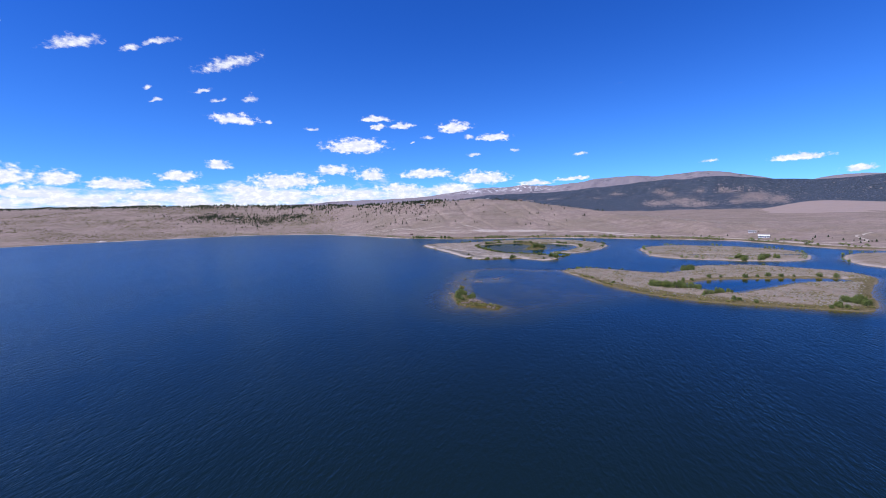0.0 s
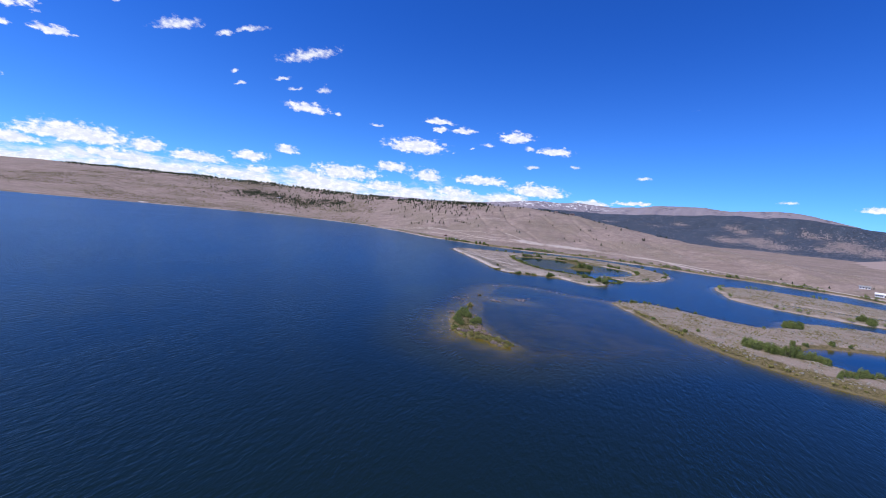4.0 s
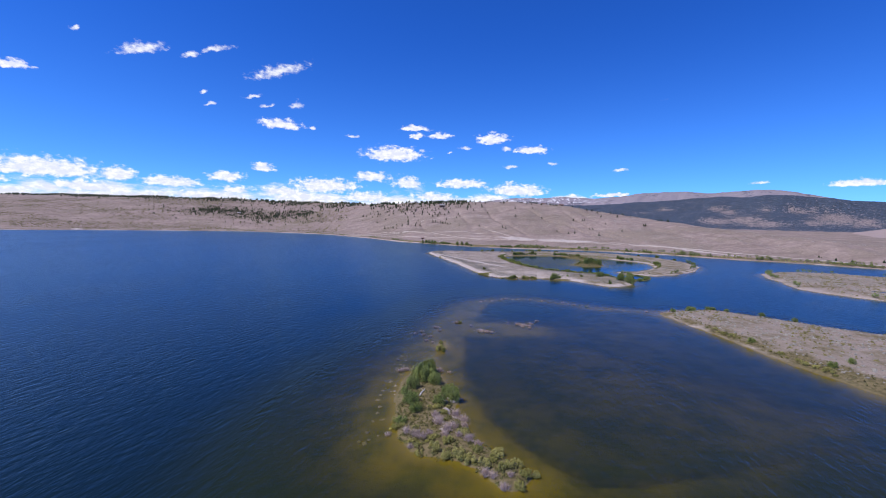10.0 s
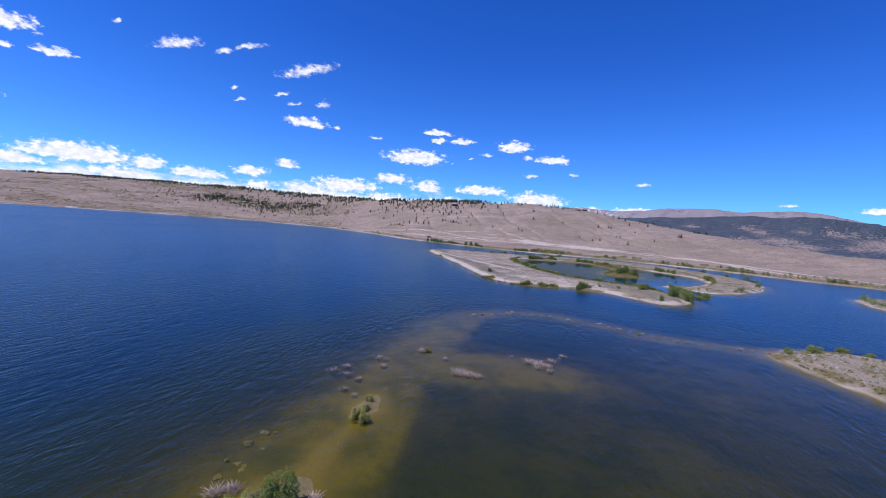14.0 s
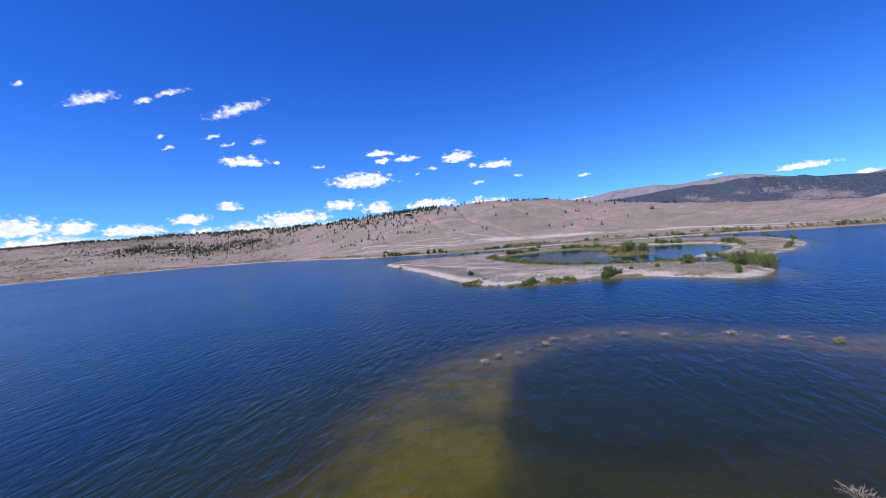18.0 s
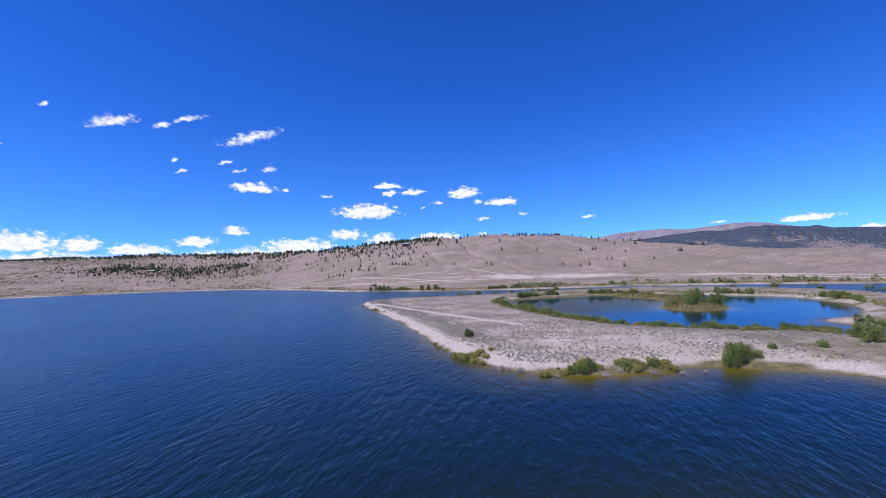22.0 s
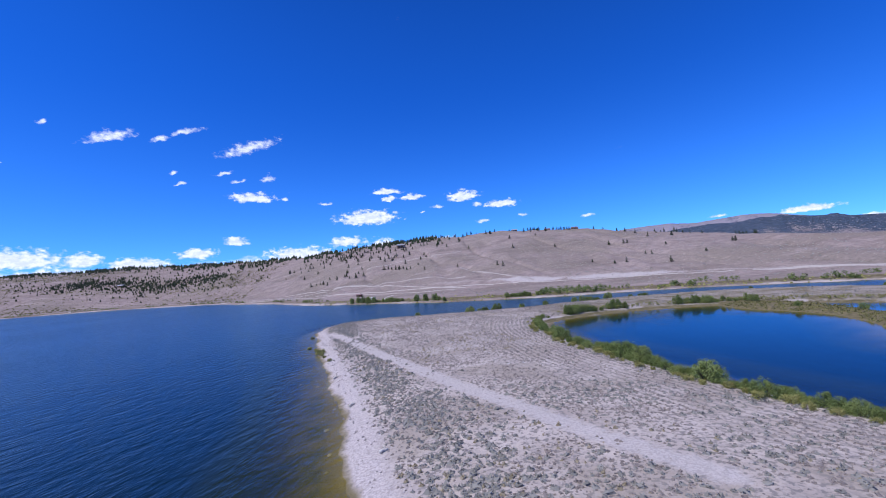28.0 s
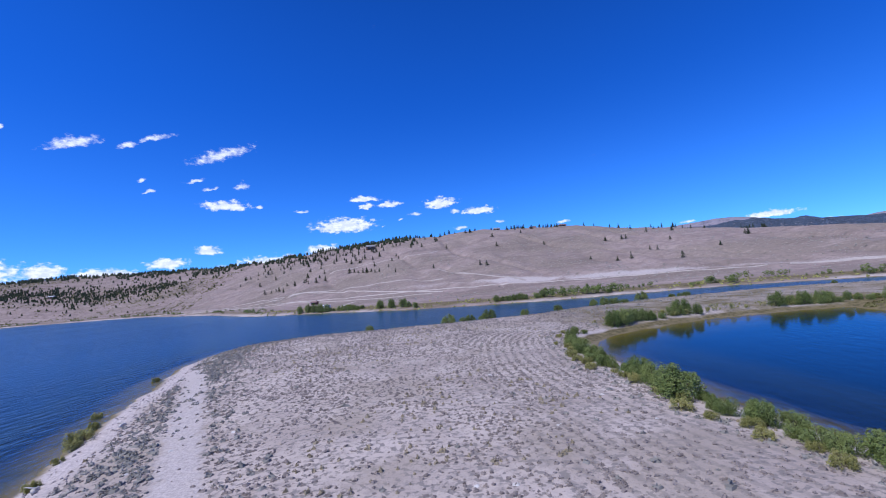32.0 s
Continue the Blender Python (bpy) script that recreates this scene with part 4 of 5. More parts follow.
plant(willows, along(ISLE_POND[20:], 9.0, -4.0, rng, 2.2, 4.2, 0.7, 0.9), "willows round the island pond", 0.02, 19)
plant(willows, [(226 + rng.uniform(-2, 8), 222 + rng.uniform(-1, 4), rng.uniform(2, 3.6), 0.9) for _ in range(6)] + [(243 + rng.uniform(-6, 10), 226 + rng.uniform(-3, 9), rng.uniform(3.5, 6.5), 0.8) for _ in range(10)], "willows at the island's end", 0.02, 20)
plant(willows, [(230 + rng.uniform(-5, 5), 358 + rng.uniform(-5, 6), rng.uniform(3, 6), 0.8) for _ in range(7)], "willows on the island's north shore", 0.02, 21)
plant(willows, along(ISLE[60:], 12.0, 3.0, rng, 1.5, 3.0, 0.5, 1.1), "willows on the island's north shore", 0.02, 22)
plant(reeds, along(ISLE[4:40], 3.0, 2.5, rng, 0.6, 1.5, 0.6, 1.5), "marsh bushes on the island", 0.03, 23)
grove("island_shore_scrub", list(along(ISLE[2:44], 0.9, 2.2, rng, 0.4, 0.9, 0.8, 2.0)) + list(along(ISLE[2:44], 1.2, 5.0, rng, 0.4, 0.8, 0.6, 2.0)) + list(along(ISLE[6:30], 1.0, 8.5, rng, 0.4, 0.8, 0.7, 2.0)), "low straw-green shore plants round the island", MARSH, 68)
grove("far_island_willows", along(FAR_ISLE, 5.0, 3.5, rng, 1.8, 4.5, 0.8, 1.0, True, 9.0), "green willows round the far low island", WILLOW, 64)
plant(willows, [(330 + rng.uniform(-14, 24), 415 + rng.uniform(-8, 10), rng.uniform(4, 7), 0.8) for _ in range(12)], "willows on the far island", 0.02, 25)
grove("east_island_willows", along(EAST_ISLE, 14.0, 3.0, rng, 2.5, 5.0, 0.5, 0.9, True), "green willows round the eastern low island", WILLOW, 65)
# the crescent islet
plant(willows, [(19.2, 295, 5.4, 0.75), (20.8, 301, 5.0, 0.8), (17.4, 290, 3.8, 0.8), (18.0, 298, 4.2, 0.8), (23, 293.5, 3.4, 0.95), (21.5, 298, 3.2, 0.9), (27.7, 285, 4.2, 0.85), (25, 281.5, 3.0, 0.9), (18.3, 281.5, 3.4, 1.0), (19.7, 277.5, 2.4, 1.1),
                (17.2, 272.5, 1.8, 1.4), (15.9, 286.5, 2.2, 0.9), (26.2, 287.8, 2.6, 0.9)], "willows on the crescent islet", 0.02, 27)
plant(reeds, [(36.7, 262, 1.9, 1.3), (40, 259.5, 1.5, 1.2), (27.4, 261, 1.9, 1.1), (29.4, 261, 2.1, 1.1), (31.5, 259.5, 1.9, 1.2), (34.4, 258.5, 1.6, 1.3), (37.3, 257.5, 1.6, 1.2), (41, 256, 1.6, 1.1), (30.4, 268.5, 1.8, 1.2), (27.2, 265.2, 1.5, 1.3),
              (25.1, 263.3, 1.7, 1.2), (43, 256.7, 1.2, 1.2), (39.6, 253.2, 1.4, 1.2), (33, 262.5, 1.3, 1.4), (36, 260, 1.2, 1.5), (38.5, 258.6, 1.2, 1.4), (16.4, 270.8, 1.2, 1.6), (15.8, 274, 1.0, 1.6), (22.8, 325.5, 1.0, 1.3), (23.2, 322.5, 2.0, 1.3), (22.2, 324, 1.4, 1.3), (22, 261.8, 0.9, 1.6)]
      + [(17 + rng.uniform(0, 10), 263 + rng.uniform(0, 18), rng.uniform(0.5, 1.0), 1.5) for _ in range(22)], "marsh bushes on the crescent islet", 0.03, 28)
plant(drowned, [(28.7, 276.8, 2.6, 1.1), (30.4, 275.2, 2.0, 1.1), (25.1, 272.2, 2.6, 1.1), (24.3, 275, 2.0, 1.0), (30.7, 272.5, 1.8, 1.1), (27, 269.2, 2.4, 1.1), (28.4, 271, 2.0, 1.0), (31.5, 266.2, 2.2, 1.1), (33.2, 264.6, 1.9, 1.0), (21, 267, 2.2, 1.1),
                (19.1, 268.3, 2.0, 1.1), (22.4, 266, 2.0, 1.1), (23.6, 267.6, 1.6, 1.1), (34.3, 256.3, 2.2, 1.0), (35.6, 255.6, 1.7, 1.0), (37.1, 252.8, 1.9, 1.0), (14.1, 303.6, 1.8, 1.1), (26.4, 303, 1.2, 1.2), (26.8, 267, 1.8, 1.1), (29.6, 267.6, 1.6, 1.1), (20.4, 263.6, 1.3, 1.1), (15.2, 268, 1.3, 1.1), (38.4, 255.6, 1.2, 1.1)],
      "dead shrubs on the crescent islet", 0.0, 29)
# drowned shrubs over the shoals
plant(drowned, [(x, y, 1.15 * h, 1.25 * w) for x, y, h, w in [(49, 362, 0.9, 1.1), (53, 359, 1.5, 1.5), (55, 358, 1.6, 1.5), (57, 357, 1.4, 1.4), (54.5, 355.5, 1.2, 1.3), (58.5, 361, 1.4, 1.4), (57, 354, 1.2, 1.3), (62, 366, 1.2, 1.3), (61, 364, 0.9, 1.2),
                (37, 347, 1.8, 1.3), (39, 346.5, 1.6, 1.4), (41, 346, 1.3, 1.3), (27.5, 359, 1.7, 1.0), (19, 351, 1.3, 1.2), (20.5, 350.5, 1.0, 1.2), (21, 346.5, 1.1, 1.3), (14, 344, 1.2, 1.3), (12, 341, 1.2, 1.4),
                (15.5, 340, 1.2, 1.3), (18, 338, 1.2, 1.2), (17, 333, 1.1, 1.2), (19.5, 331, 1.0, 1.2), (12.5, 303, 1.5, 1.2), (23.5, 303.5, 1.3, 1.2), (33.5, 355, 1.0, 1.2)]], "drowned shrubs over the shoal", 0.0, 30)
plant(reeds, [(29, 359.5, 1.9, 0.7), (22.5, 329, 1.4, 1.0), (92.5, 398.5, 1.2, 1.4)], "marsh bushes over the shoal", 0.1, 31)
plant(drowned, along(BAR[4:], 3.4, 0.0, rng, 0.7, 1.5, 0.8, 1.5), "drowned shrubs along the bar", 0.0, 32)
# the lone juniper
juniper = bush_template(45, 11, JUNIPER, "juniper", "small dark round juniper on the sandy spit", "tree", 0.36, 120, 0.06)
plant([juniper], [(47, 529, 3.4, 1.0)], "", 0.02, 33)

# rocks
plant(rocks, [(12 + rng.uniform(-2.5, 1.5), 262 + rng.uniform(0, 55), rng.uniform(0.4, 1.1), 1.2) for _ in range(34)] + [(28 + rng.uniform(-2, 2.5), 270 + rng.uniform(-2, 20), rng.uniform(0.5, 1.3), 1.2) for _ in range(12)],
      "rocks round the crescent islet", 0.1, 34)
plant(rocks, along(SPIT[1:30], 4.5, -1.5, rng, 0.3, 0.8, 0.6, 1.2), "rocks on the beach", 0.1, 35)
plant(pale_rocks, [(8 + rng.uniform(0, 60), 595 + rng.uniform(0, 85), rng.uniform(0.3, 0.6), 1.2) for _ in range(28)], "pale rocks on the spit", 0.1, 36)

# the pines of the hillside
lone = [(140, 1099), (134, 1044), (186, 1036), (240, 1000), (256, 997), (260, 996), (255, 945), (259, 940), (221, 915), (195, 935), (292, 972), (260, 907), (301, 1028), (303, 920), (356, 952), (352, 951),
        (336, 1037), (212, 921), (178, 1103), (101, 960), (106, 953), (59, 993), (20, 1009), (13, 1075), (11, 1041), (-71, 1093), (-73, 1076), (-94, 1086), (-91, 1084), (-82, 1060), (-139, 1103), (-133, 1102), (-146, 1100), (-117, 1080),
        (-126, 1092), (-37, 1070), (-31, 1068), (-26, 1064), (-20, 1060), (-15, 1056), (-9, 1048), (-4, 1038), (1, 1036)]
plant(pines, [(x, y, rng.uniform(3.6, 6.8), rng.uniform(1.1, 1.7)) for x, y in lone], "lone pines on the hillside", 0.02, 40)


def wooded(count, box, chance, seed):
    """Spots scattered over a box of the plan, kept where chance says so."""
    r = np.random.RandomState(seed)
    p = r.uniform((box[0], box[2]), (box[1], box[3]), (count, 2))
    return p[r.uniform(0, 1, count) < chance(p[:, 0], p[:, 1])]


def slope_woods(px, py):
    yr = np.interp(px, RIDGE[:, 0], RIDGE[:, 1])
    up = np.exp(-((py - yr + 40) / 90) ** 2)
    return up * smooth(-px, -110, 60) * (0.35 + 0.65 * (rolling(px, py, 22.0) > -0.1))


plant(pines, [(x, y, rng.uniform(3.8, 7.2), rng.uniform(1.0, 1.5)) for x, y in wooded(900, (-240, 110, 1030, 1290), slope_woods, 5)][:340], "pines on the upper slope", 0.02, 41)
plant(pines, [(x, y, rng.uniform(3.5, 6.8), rng.uniform(1.0, 1.8)) for x, y in wooded(1300, (40, 430, 960, 1230), lambda a, b: np.exp(-((b - np.interp(a, RIDGE[:, 0], RIDGE[:, 1]) + 6) / 12) ** 2) * (0.2 + 0.8 * (rolling(a, b, 9.0) > 0.0)) * (1 - 0.5 * smooth(a, 200, 380)), 6)][:190], "pines along the crest", 0.02, 42)


def stand(name, spots, seed, label, low=3.5, high=7.0):
    """A far wood: many small ragged conifers joined in one mesh."""
    r = random.Random(seed)
    spots = np.array(spots)
    zs = land(spots[:, 0], spots[:, 1])
    v, f = [], []
    for (x, y), z in zip(spots, zs):
        h = r.uniform(low, high)
        for t, (z0, z1, w) in enumerate(((0.05, 0.55, 0.42), (0.3, 0.8, 0.32), (0.55, 1.0, 0.2))):
            b = len(v)
            for j in range(6):
                a = 1.047 * j + t + r.uniform(-0.3, 0.3)
                q = w * h * r.uniform(0.7, 1.2)
                v.append((x + q * math.cos(a), y + q * math.sin(a), z + h * (z0 + r.uniform(-0.04, 0.04))))
            v.append((x, y, z + h * z1))
            f.extend([(b + j, b + (j + 1) % 6, b + 6) for j in range(6)])
    ob = new(name, mesh_of(name, v, f, NEEDLE))
    return tagged(ob, label, "trees", kind="stuff")


def crest_woods(px, py):
    yr = np.interp(px, RIDGE[:, 0], RIDGE[:, 1])
    return np.where(px < 40, np.exp(-((py - yr + np.where(px < -300, 8, 6)) / np.where(px < -300, 40, 30)) ** 2), 0) * (0.3 + 0.7 * (rolling(px, py, 35.0) > -0.25))


def band_woods(px, py):
    mid = 1395 - 0.15 * (px + 600) + 14 * np.sin(px / 40)
    core = np.exp(-((py - mid) / 34) ** 2) * smooth(px, -850, -760) * smooth(-px, 390, 460)
    loose = 0.05 * np.exp(-((py - mid + 10) / 75) ** 2) * smooth(px, -1100, -850) * smooth(-px, 250, 400)
    return np.maximum(core, loose) * (0.45 + 0.55 * (rolling(px, py, 18.0) > -0.2))


stand("ridge_wood", wooded(30000, (-1900, 40, 1150, 2000), crest_woods, 8), 8, "dark pine wood along the crest of the hills", 3.8, 8.0)
stand("slope_wood", wooded(24000, (-1100, -250, 1220, 1560), band_woods, 9), 9, "dark pine wood in a band across the dry slope", 2.8, 5.2)
stand("valley_scrub", wooded(700, (440, 800, 420, 760), lambda a, b: np.exp(-((inland(a, b) - 55) / 40) ** 2) * (rolling(a, b, 20.0) > 0.15), 10), 10, "dark scrub and small trees in the valley", 1.5, 4.0)


def low_scrub(name, spots, label, material, low, high, seed, tall=0.55, blades=0):
    """Scrub nobody could count: ragged little domes, with a few upright blades on the taller kinds, in one mesh."""
    r = np.random.RandomState(seed)
    spots = np.asarray(spots)
    n, k = len(spots), 7
    base = np.concatenate([spots, land(spots[:, 0], spots[:, 1])[:, None]], 1)[:, None]
    size = r.uniform(low, high, (n, 1, 1)) * r.choice([0.7, 1.0, 1.0, 1.25], (n, 1, 1))
    a = np.linspace(0, 2 * np.pi, k, False)[None] + r.uniform(0, 6.28, (n, 1)) + r.uniform(-0.25, 0.25, (n, k))
    ring = np.stack([np.cos(a), np.sin(a), 0 * a], -1)
    up = np.array([0, 0, 1.0])
    rim = base + ring * size * r.uniform(0.5, 1.35, (n, k, 1)) - up * 0.05
    mid = base + ring * size * r.uniform(0.3, 0.85, (n, k, 1)) + up * size * tall * r.uniform(0.35, 1.1, (n, k, 1))
    top = base + up * size * tall * r.uniform(0.7, 1.15, (n, 1, 1)) + r.uniform(-0.2, 0.2, (n, 1, 3)) * size
    v = np.concatenate([rim, mid, top], 1).reshape(-1, 3)
    j = np.arange(k)
    jn = (j + 1) % k
    quads = np.stack([j, jn, k + jn, k + j], 1)
    tris = np.stack([k + j, k + jn, np.full(k, 2 * k)], 1)
    off = (np.arange(n) * (2 * k + 1))[:, None, None]
    faces = (quads[None] + off).reshape(-1, 4).tolist() + (tris[None] + off).reshape(-1, 3).tolist()
    if blades:
        b = r.uniform(0, 6.28, (n, blades))
        tilt = r.uniform(0.1, 0.9, (n, blades))
        out = np.stack([np.cos(b) * np.sin(tilt), np.sin(b) * np.sin(tilt), np.cos(tilt) * tall * 1.6], -1) * size
        side = np.stack([-np.sin(b), np.cos(b), 0 * b], -1) * size * 0.2
        quad = np.stack([base + out * 0.3, base + out * 0.8 - side, base + out * 1.25, base + out * 0.8 + side], 2).reshape(-1, 3)
        faces += (np.arange(len(quad)).reshape(-1, 4) + len(v)).tolist()
        v = np.vstack([v, quad])
    me = bpy.data.meshes.new(name)
    me.from_pydata(v, [], faces)
    me.materials.append(material)
    return tagged(new(name, me), label, "scrub", kind="stuff")


def on_spit(px, py):
    d = np.minimum(inside(px, py, SPIT), -inside(px, py, POND))
    return smooth(d, 3.4, 5.8) * (1 - 0.92 * smooth(worn(px, py), 0.2, 0.6))


def sage_belt(px, py):
    d = inside(px, py, SPIT)
    belt = 0.75 * np.exp(-((d - 10.5) / 5.5) ** 2) * smooth(-px, -75, -40)
    return on_spit(px, py) * np.clip(belt + 0.05 + 0.12 * (rolling(px, py, 7.0) > 0.35), 0, 1)


def mats(px, py):
    ring = -inside(px, py, POND)
    rows = np.where((ring > 5) & (ring < 24 + 6 * rolling(px, py, 14.0)), 0.15 + 0.85 * (np.sin(ring * 4.4 + 0.8 + 0.5 * rolling(px, py, 9.0)) > 0.1), 0.6)
    return on_spit(px, py) * rows * (0.3 + 0.7 * (rolling(px, py, 4.0) > -0.15))


near_box = (-15, 175, 450, 745)
low_scrub("sagebrush", np.vstack([wooded(20000, near_box, sage_belt, 11), wooded(56000, (-15, 75, 488, 705), lambda a, b: on_spit(a, b) * np.exp(-((inside(a, b, SPIT) - 9.8) / 4.6) ** 2) * smooth(-a, -75, -50) * (0.3 + 0.7 * (rolling(a, b, 3.0) > -0.3)), 21), wooded(15000, (25, 115, 486, 580), lambda a, b: on_spit(a, b) * 0.5 * (0.12 + 0.88 * (rolling(a * 0.35, b, 3.0) > 0.12)), 22), wooded(16000, (60, 140, 500, 680), lambda a, b: on_spit(a, b) * np.exp(-((-inside(a, b, POND) - 7.5) / 1.6) ** 2) * 0.8, 28), wooded(9000, (92, 160, 448, 540), lambda a, b: on_spit(a, b) * (0.2 + 0.8 * (rolling(a * 0.4, b, 4.0) > 0.1)), 26), wooded(16000, (90, 270, 520, 745), lambda a, b: on_spit(a, b) * 0.6 * (rolling(a * 0.5, b, 5.0) > 0.05), 27)]), "grey-green sagebrush scattered over pale sandy soil", SAGE, 0.17, 0.46, 11, 0.42, 4)
low_scrub("ground_cover", wooded(130000, (-12, 110, 520, 745), mats, 12), "low grey mats of dry plants on pale soil", MATS, 0.10, 0.27, 12, 0.4, 2)
low_scrub("dry_grass", wooded(14000, near_box, lambda a, b: on_spit(a, b) * (rolling(a, b, 8.0) < -0.2), 13), "straw-coloured dry grass tufts on the spit", DRIED, 0.15, 0.3, 13, 0.7, 4)


def on_beach(px, py):
    d = inside(px, py, SPIT)
    return smooth(d, 0.2, 1.0) * (1 - smooth(d, 4.0, 6.5)) * (0.25 + 0.75 * (rolling(px, py, 3.0) > 0.1))


low_scrub("beach_stones", wooded(42000, (-18, 130, 440, 720), on_beach, 18), "scattered grey stones and dry debris on the beach", STONE, 0.06, 0.2, 18, 0.6)
low_scrub("wrack_line", wooded(60000, (-18, 130, 440, 720), lambda a, b: np.exp(-((inside(a, b, SPIT) - 4.4 + 0.8 * rolling(a, b, 6.0)) / 0.4) ** 2) + 0.8 * np.exp(-((inside(a, b, SPIT) - 1.7 + 0.4 * rolling(a, b, 6.0)) / 0.25) ** 2), 19), "lines of grey driftwood litter left along the beach", STONE, 0.07, 0.22, 19, 0.5, 2)


def on_isles(px, py):
    d = np.maximum(np.minimum(inside(px, py, ISLE), -inside(px, py, ISLE_POND)), inside(px, py, FAR_ISLE))
    return smooth(d, 2.5, 6) * (0.4 + 0.6 * (rolling(px, py, 9.0) > -0.1))


low_scrub("island_sagebrush", wooded(26000, (120, 430, 210, 560), on_isles, 14), "grey-green sagebrush over the island's pale soil", SAGE, 0.25, 0.7, 14, 0.55)
low_scrub("island_grass", wooded(30000, (120, 430, 210, 560), lambda a, b: on_isles(a, b) * (rolling(a, b, 6.0) > 0.0), 24), "olive and brown grass tufts over the low islands", MARSH, 0.25, 0.6, 24, 0.6, 3)
low_scrub("islet_plants", wooded(9000, (10, 48, 248, 332), lambda a, b: smooth(inside(a, b, CRESCENT), 0.3, 1.5) * np.where(b > 304, 0.0, np.where(b > 283, 0.35, 0.6)), 15), "matted green and brown marsh plants on the islet", MARSH, 0.2, 0.45, 15, 0.6, 4)
low_scrub("pond_islet_plants", wooded(3600, (134, 176, 578, 682), lambda a, b: smooth(inside(a, b, POND_ISLET), 0.2, 1.5), 25), "brown and olive marsh plants on the pond islet", MARSH, 0.25, 0.6, 25, 0.7, 4)
low_scrub("shore_grass", wooded(9000, (-80, 480, 640, 900), lambda a, b: np.exp(-((inland(a, b) - 9) / 8) ** 2), 16), "green grass along the mainland shore", REED, 0.5, 1.0, 16, 0.6, 3)
low_scrub("hill_scrub", wooded(22000, (-350, 650, 760, 1250), lambda a, b: smooth(inland(a, b), 25, 60) * (0.25 + 0.75 * (rolling(a, b, 25.0) > 0.0)), 17), "sparse dry scrub on the hillside", SAGE, 0.35, 0.8, 17, 0.5)
low_scrub("far_scrub", wooded(30000, (-1500, -280, 1090, 1640), lambda a, b: smooth(inland(a, b), 20, 60) * (0.15 + 0.85 * (rolling(a * 0.3, b, 24.0) > 0.05)), 29), "dark low scrub in bands over the far dry slopes", MARSH, 0.7, 1.7, 29, 0.5)


# ---- roads ----
def strip(name, line, width, label, material, kind="structure", lift=0.25):
    """A dirt road that follows the ground."""
    p = np.array(line, float)
    n = np.hypot(*np.diff(p, axis=0).T)
    reach = np.concatenate([[0], np.cumsum(n)])
    r = np.arange(0, reach[-1], 4.0)
    q = np.stack([np.interp(r, reach, p[:, 0]), np.interp(r, reach, p[:, 1])], 1)
    k = np.ones(9) / 9
    q = np.stack([np.convolve(np.pad(c, 4, "edge"), k, "valid") for c in q.T], 1)
    t = np.gradient(q, axis=0)
    t /= np.hypot(t[:, 0], t[:, 1])[:, None]
    side = np.stack([-t[:, 1], t[:, 0]], 1)
    cols = np.linspace(-0.5, 0.5, 4)
    pts = np.stack([q + side * width * c for c in cols], 1)
    z = land(pts[..., 0], pts[..., 1]) + np.array([-0.1, lift, lift, -0.1])
    v = np.concatenate([pts, z[..., None]], -1).reshape(-1, 3)
    i = np.arange(len(v)).reshape(-1, 4)
    f = np.stack([i[:-1, :-1], i[1:, :-1], i[1:, 1:], i[:-1, 1:]], -1).reshape(-1, 4)[:, ::-1]
    return tagged(new(name, mesh_of(name, v, f.tolist(), material, True)), label, "road", kind=kind)


strip("road_1", [(-700, 1150), (-300, 1085), (-140, 1010), (-53, 964), (25, 915), (110, 885), (200, 868), (280, 838)], 2.6, "narrow pale gravel road along the foot of the hill", GRAVEL)
strip("road_5", [(280, 838), (357, 767), (418, 695), (466, 615), (487, 533), (500, 475), (560, 440), (720, 330)], 7.5, "pale gravel road along the foot of the hill", GRAVEL)
strip("road_2", [(60, 990), (80, 955), (95, 931), (108, 908), (104, 898), (130, 886)], 3.0, "narrow pale dirt track up the hillside", GRAVEL)
strip("road_3", [(500, 520), (540, 505), (568, 515), (572, 535), (590, 560), (640, 570)], 4.0, "winding pale dirt track in the valley", GRAVEL)
strip("road_4", [(-400, 1135), (-200, 1075), (-60, 1010), (40, 960), (70, 935)], 4.0, "pale dirt track across the slope", GRAVEL)
strip("road_6", [(-180, 1084), (-126, 1059), (-71, 1013), (-18, 972), (16, 929), (49, 901), (66, 889)], 2.6, "pale wheel track over the dry meadow", GRAVEL)
strip("road_7", [(-230, 1062), (-112, 1013), (-60, 962), (-6, 921), (28, 897), (60, 890)], 2.2, "thin pale wheel track near the shore", GRAVEL)
strip("road_8", [(-72, 1093), (-46, 1082), (-20, 1098), (17, 1085), (56, 1061), (72, 1086)], 2.2, "faint pale track across the upper slope", GRAVEL)
strip("road_9", [(-7, 862), (-14, 885), (-5, 913)], 2.6, "short pale track down to the shore", GRAVEL)


# ---- buildings ----
def block(name, size, at, material, parent, label=""):
    """A box part with softened edges, standing at a point of its parent."""
    bm = bmesh.new()
    bmesh.ops.create_cube(bm, size=1)
    for p in bm.verts:
        p.co = Vector((p.co.x * size[0], p.co.y * size[1], (p.co.z + 0.5) * size[2]))
    bmesh.ops.bevel(bm, geom=bm.edges[:], offset=0.04, segments=1, affect="EDGES")
    me = bpy.data.meshes.new(name)
    bm.to_mesh(me)
    bm.free()
    me.materials.append(material)
    ob = part(name, me, parent, label)
    ob.location = at
    return ob


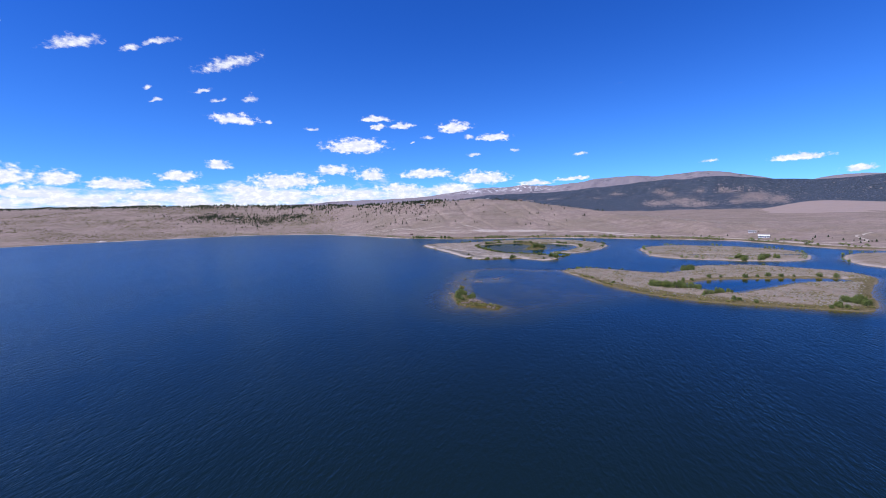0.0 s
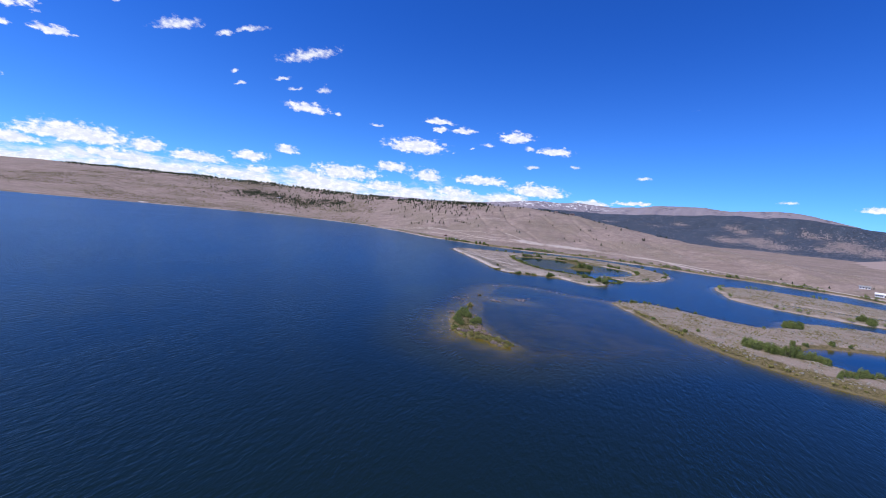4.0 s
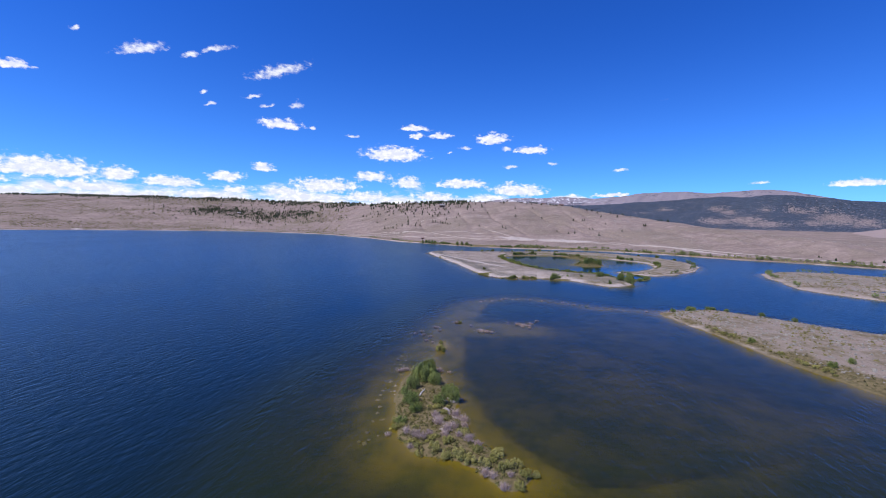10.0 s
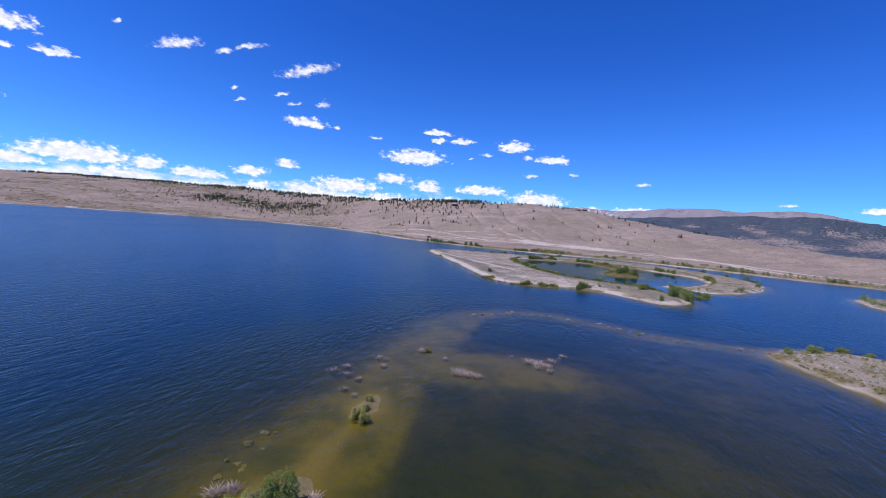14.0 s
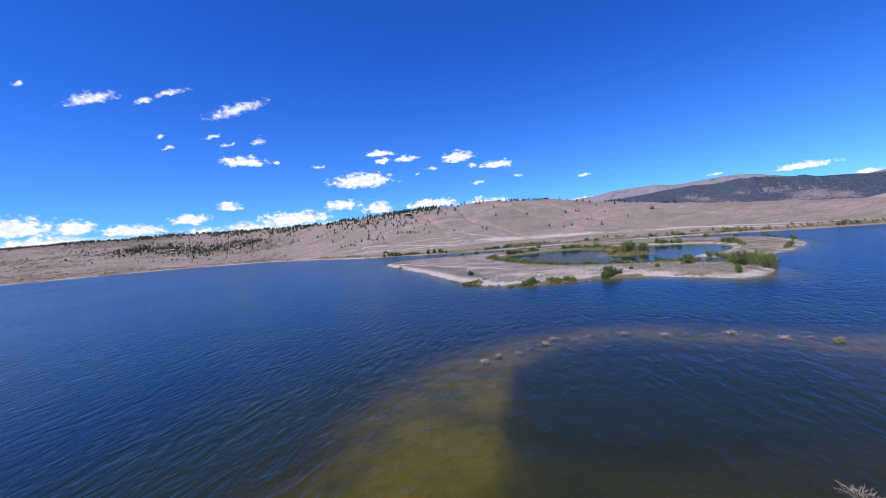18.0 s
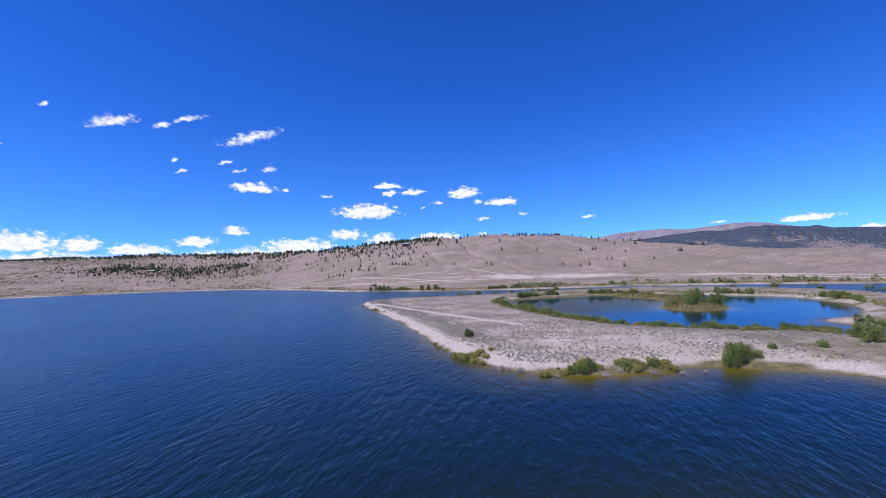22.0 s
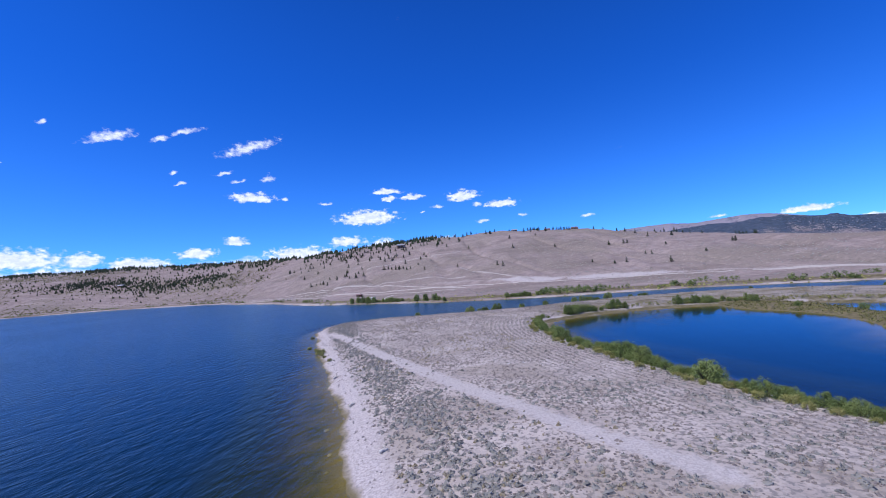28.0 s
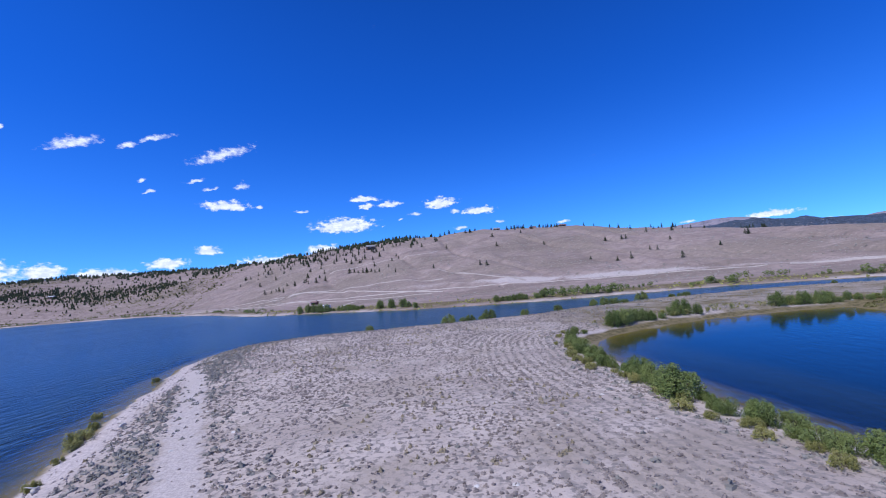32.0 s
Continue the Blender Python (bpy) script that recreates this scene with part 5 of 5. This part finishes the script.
def house(kind, x, y, turn, size, wall, roof, label, windows=4):
    """Walls, a gabled roof with eaves, a door and a row of windows on each long side."""
    L, W, H = size
    thing = tagged(new(kind), label, "house")
    z = float(land(np.array([x], float), np.array([y], float))[0])
    thing.matrix_basis = pose(x, y, z - 0.3, 0, 0, turn)
    block("wall", (L, W, H + 0.3), (0, 0, 0), wall, thing)
    e, rise = 0.6, W * 0.3
    v = [(-L / 2 - e, -W / 2 - e, H + 0.1), (L / 2 + e, -W / 2 - e, H + 0.1), (L / 2 + e, W / 2 + e, H + 0.1), (-L / 2 - e, W / 2 + e, H + 0.1), (-L / 2 - e, 0, H + rise), (L / 2 + e, 0, H + rise)]
    v += [(a, b, c + 0.25) for a, b, c in v]
    f = [(0, 1, 5, 4), (2, 3, 4, 5), (3, 0, 4), (1, 2, 5), (6, 10, 11, 7), (8, 11, 10, 9), (0, 6, 7, 1), (2, 8, 9, 3), (3, 9, 10, 4), (4, 10, 6, 0), (1, 7, 11, 5), (5, 11, 8, 2)]
    part("roof", mesh_of("roof", v, f, roof), thing)
    block("chimney", (0.7, 0.7, 1.6), (L * 0.25, W * 0.15, H + rise * 0.5), STONE, thing)
    block("door", (1.0, 0.12, 2.1), (L * 0.12, -W / 2 - 0.03, 0.3), BARK, thing)
    for side in (-1, 1):
        for k in range(windows):
            wx = (k + 0.5) / windows * L - L / 2
            if side < 0 and abs(wx - L * 0.12) < 1.2:
                continue
            win = block("window", (1.5, 0.14, 1.3), (wx, side * (W / 2 + 0.02), 1.2), WHITE_WALL, thing)
            block("pane", (1.25, 0.16, 1.05), (0, side * 0.03, 0.12), PANE, win)
    return thing


house("house", 250, 1150, 12, (9, 6, 2.2), LOG_WALL, ROOF, "brown house with a dark roof on the hill crest")
house("house", 214, 1174, -8, (9, 6, 2.2), LOG_WALL, ROOF, "brown log house with a metal roof on the hill crest")
house("house", 164, 1190, 5, (8, 6, 2.2), LOG_WALL, GREY_ROOF, "brown log house with a grey roof on the hill crest")
house("house", -24, 1190, 20, (12, 8, 4), LOG_WALL, GREY_ROOF, "brown log cabin among pines near the crest")
house("house", -640, 1392, 0, (10, 7, 3), LOG_WALL, GREY_ROOF, "brown log house among pines on the wooded slope")
house("long_shed", 486, 590, -39, (13, 6, 3.0), WHITE_WALL, WHITE_WALL, "long low white shed beside the gravel road", 8)
house("long_shed", 500, 630, -39, (10, 5, 2.6), WHITE_WALL, GREY_ROOF, "low white shed with a grey roof beside the road", 4)
house("shed", -45, 936, -20, (5, 3.6, 2.0), LOG_WALL, ROOF, "small brown wooden shed beside the dirt track", 2)


def camper(x, y, turn, label):
    thing = tagged(new("camper_trailer"), label, "trailer")
    z = float(land(np.array([x], float), np.array([y], float))[0])
    thing.matrix_basis = pose(x, y, z, 0, 0, turn)
    block("body", (8.0, 2.5, 2.4), (0, 0, 0.55), WHITE_WALL, thing)
    block("roof_hatch", (0.8, 0.8, 0.2), (1, 0, 2.95), GREY_ROOF, thing)
    block("drawbar", (1.6, 0.2, 0.2), (4.7, 0, 0.55), BARK, thing)
    block("door", (0.8, 0.08, 1.9), (1.6, -1.25, 0.7), GREY_ROOF, thing)
    for wx in (-2.6, -0.4, 3.0):
        win = block("window", (1.1, 0.1, 0.7), (wx, -1.25, 1.6), GREY_ROOF, thing)
        block("pane", (0.95, 0.12, 0.55), (0, -0.01, 0.07), PANE, win)
    for wx in (-0.9, 0.3):
        for side in (-1.1, 1.1):
            v, f = [], []
            tube(v, f, [(0, -0.12, 0), (0, 0.12, 0)], [0.38, 0.38], 14)
            f.extend([tuple(range(13, -1, -1)), tuple(range(14, 28))])
            wheel = part("wheel", mesh_of("wheel", v, f, PANE), thing)
            wheel.location = (wx, side, 0.38)
    return thing


camper(-21, 868, -35, "small white camper trailer parked by the shore")


# ---- driftwood ----
def driftwood(x, y, turn, length, label):
    thing = tagged(new("driftwood_log"), label, "log")
    z = float(land(np.array([x], float), np.array([y], float))[0])
    thing.matrix_basis = pose(x, y, max(z, 0) + 0.12, 0, 4, turn)
    for name, line, radii in (("log", [(-length / 2, 0, 0), (-length * 0.1, 0.15, 0.05), (length * 0.2, -0.1, 0.1), (length / 2, 0.1, 0.05)], [0.2, 0.17, 0.14, 0.06]),
                              ("branch", [(length * 0.1, 0, 0.1), (length * 0.22, 0.5, 0.3), (length * 0.3, 0.8, 0.35)], [0.08, 0.06, 0.02])):
        v, f = [], []
        tube(v, f, line, radii, 8)
        f.extend([tuple(range(7, -1, -1)), tuple(range(len(v) - 8, len(v)))])
        part(name, mesh_of(name, v, f, BLEACHED, True), thing)


driftwood(20.3, 287, 80, 5.2, "bleached white driftwood log on the islet's sand")
driftwood(19, 283, 15, 1.4, "short bleached driftwood branch on the islet")
for k, (x, y, turn, l) in enumerate(((12, 601, 70, 2.6), (7, 618, 120, 2.0), (20, 580, 60, 2.4), (28, 560, 40, 1.8), (3, 634, 100, 2.2))):
    driftwood(x + 5.0, y, turn, 0.6 * l, "grey driftwood washed up on the beach")
plant(pale_rocks, [(15.2, 271, 0.7, 1.3), (18, 284.5, 0.6, 1.0), (28.5, 276, 0.9, 1.2), (57, 358.5, 0.8, 1.2)], "pale rocks on the islet", 0.1, 44)
plant(pale_rocks, [(-851, 1088, 7.0, 1.8), (-842, 1091, 5.0, 1.6), (-858, 1086, 4.0, 1.8), (-560, 1182, 3.0, 1.8)], "bleached rock outcrop on the far shore", 0.15, 46)
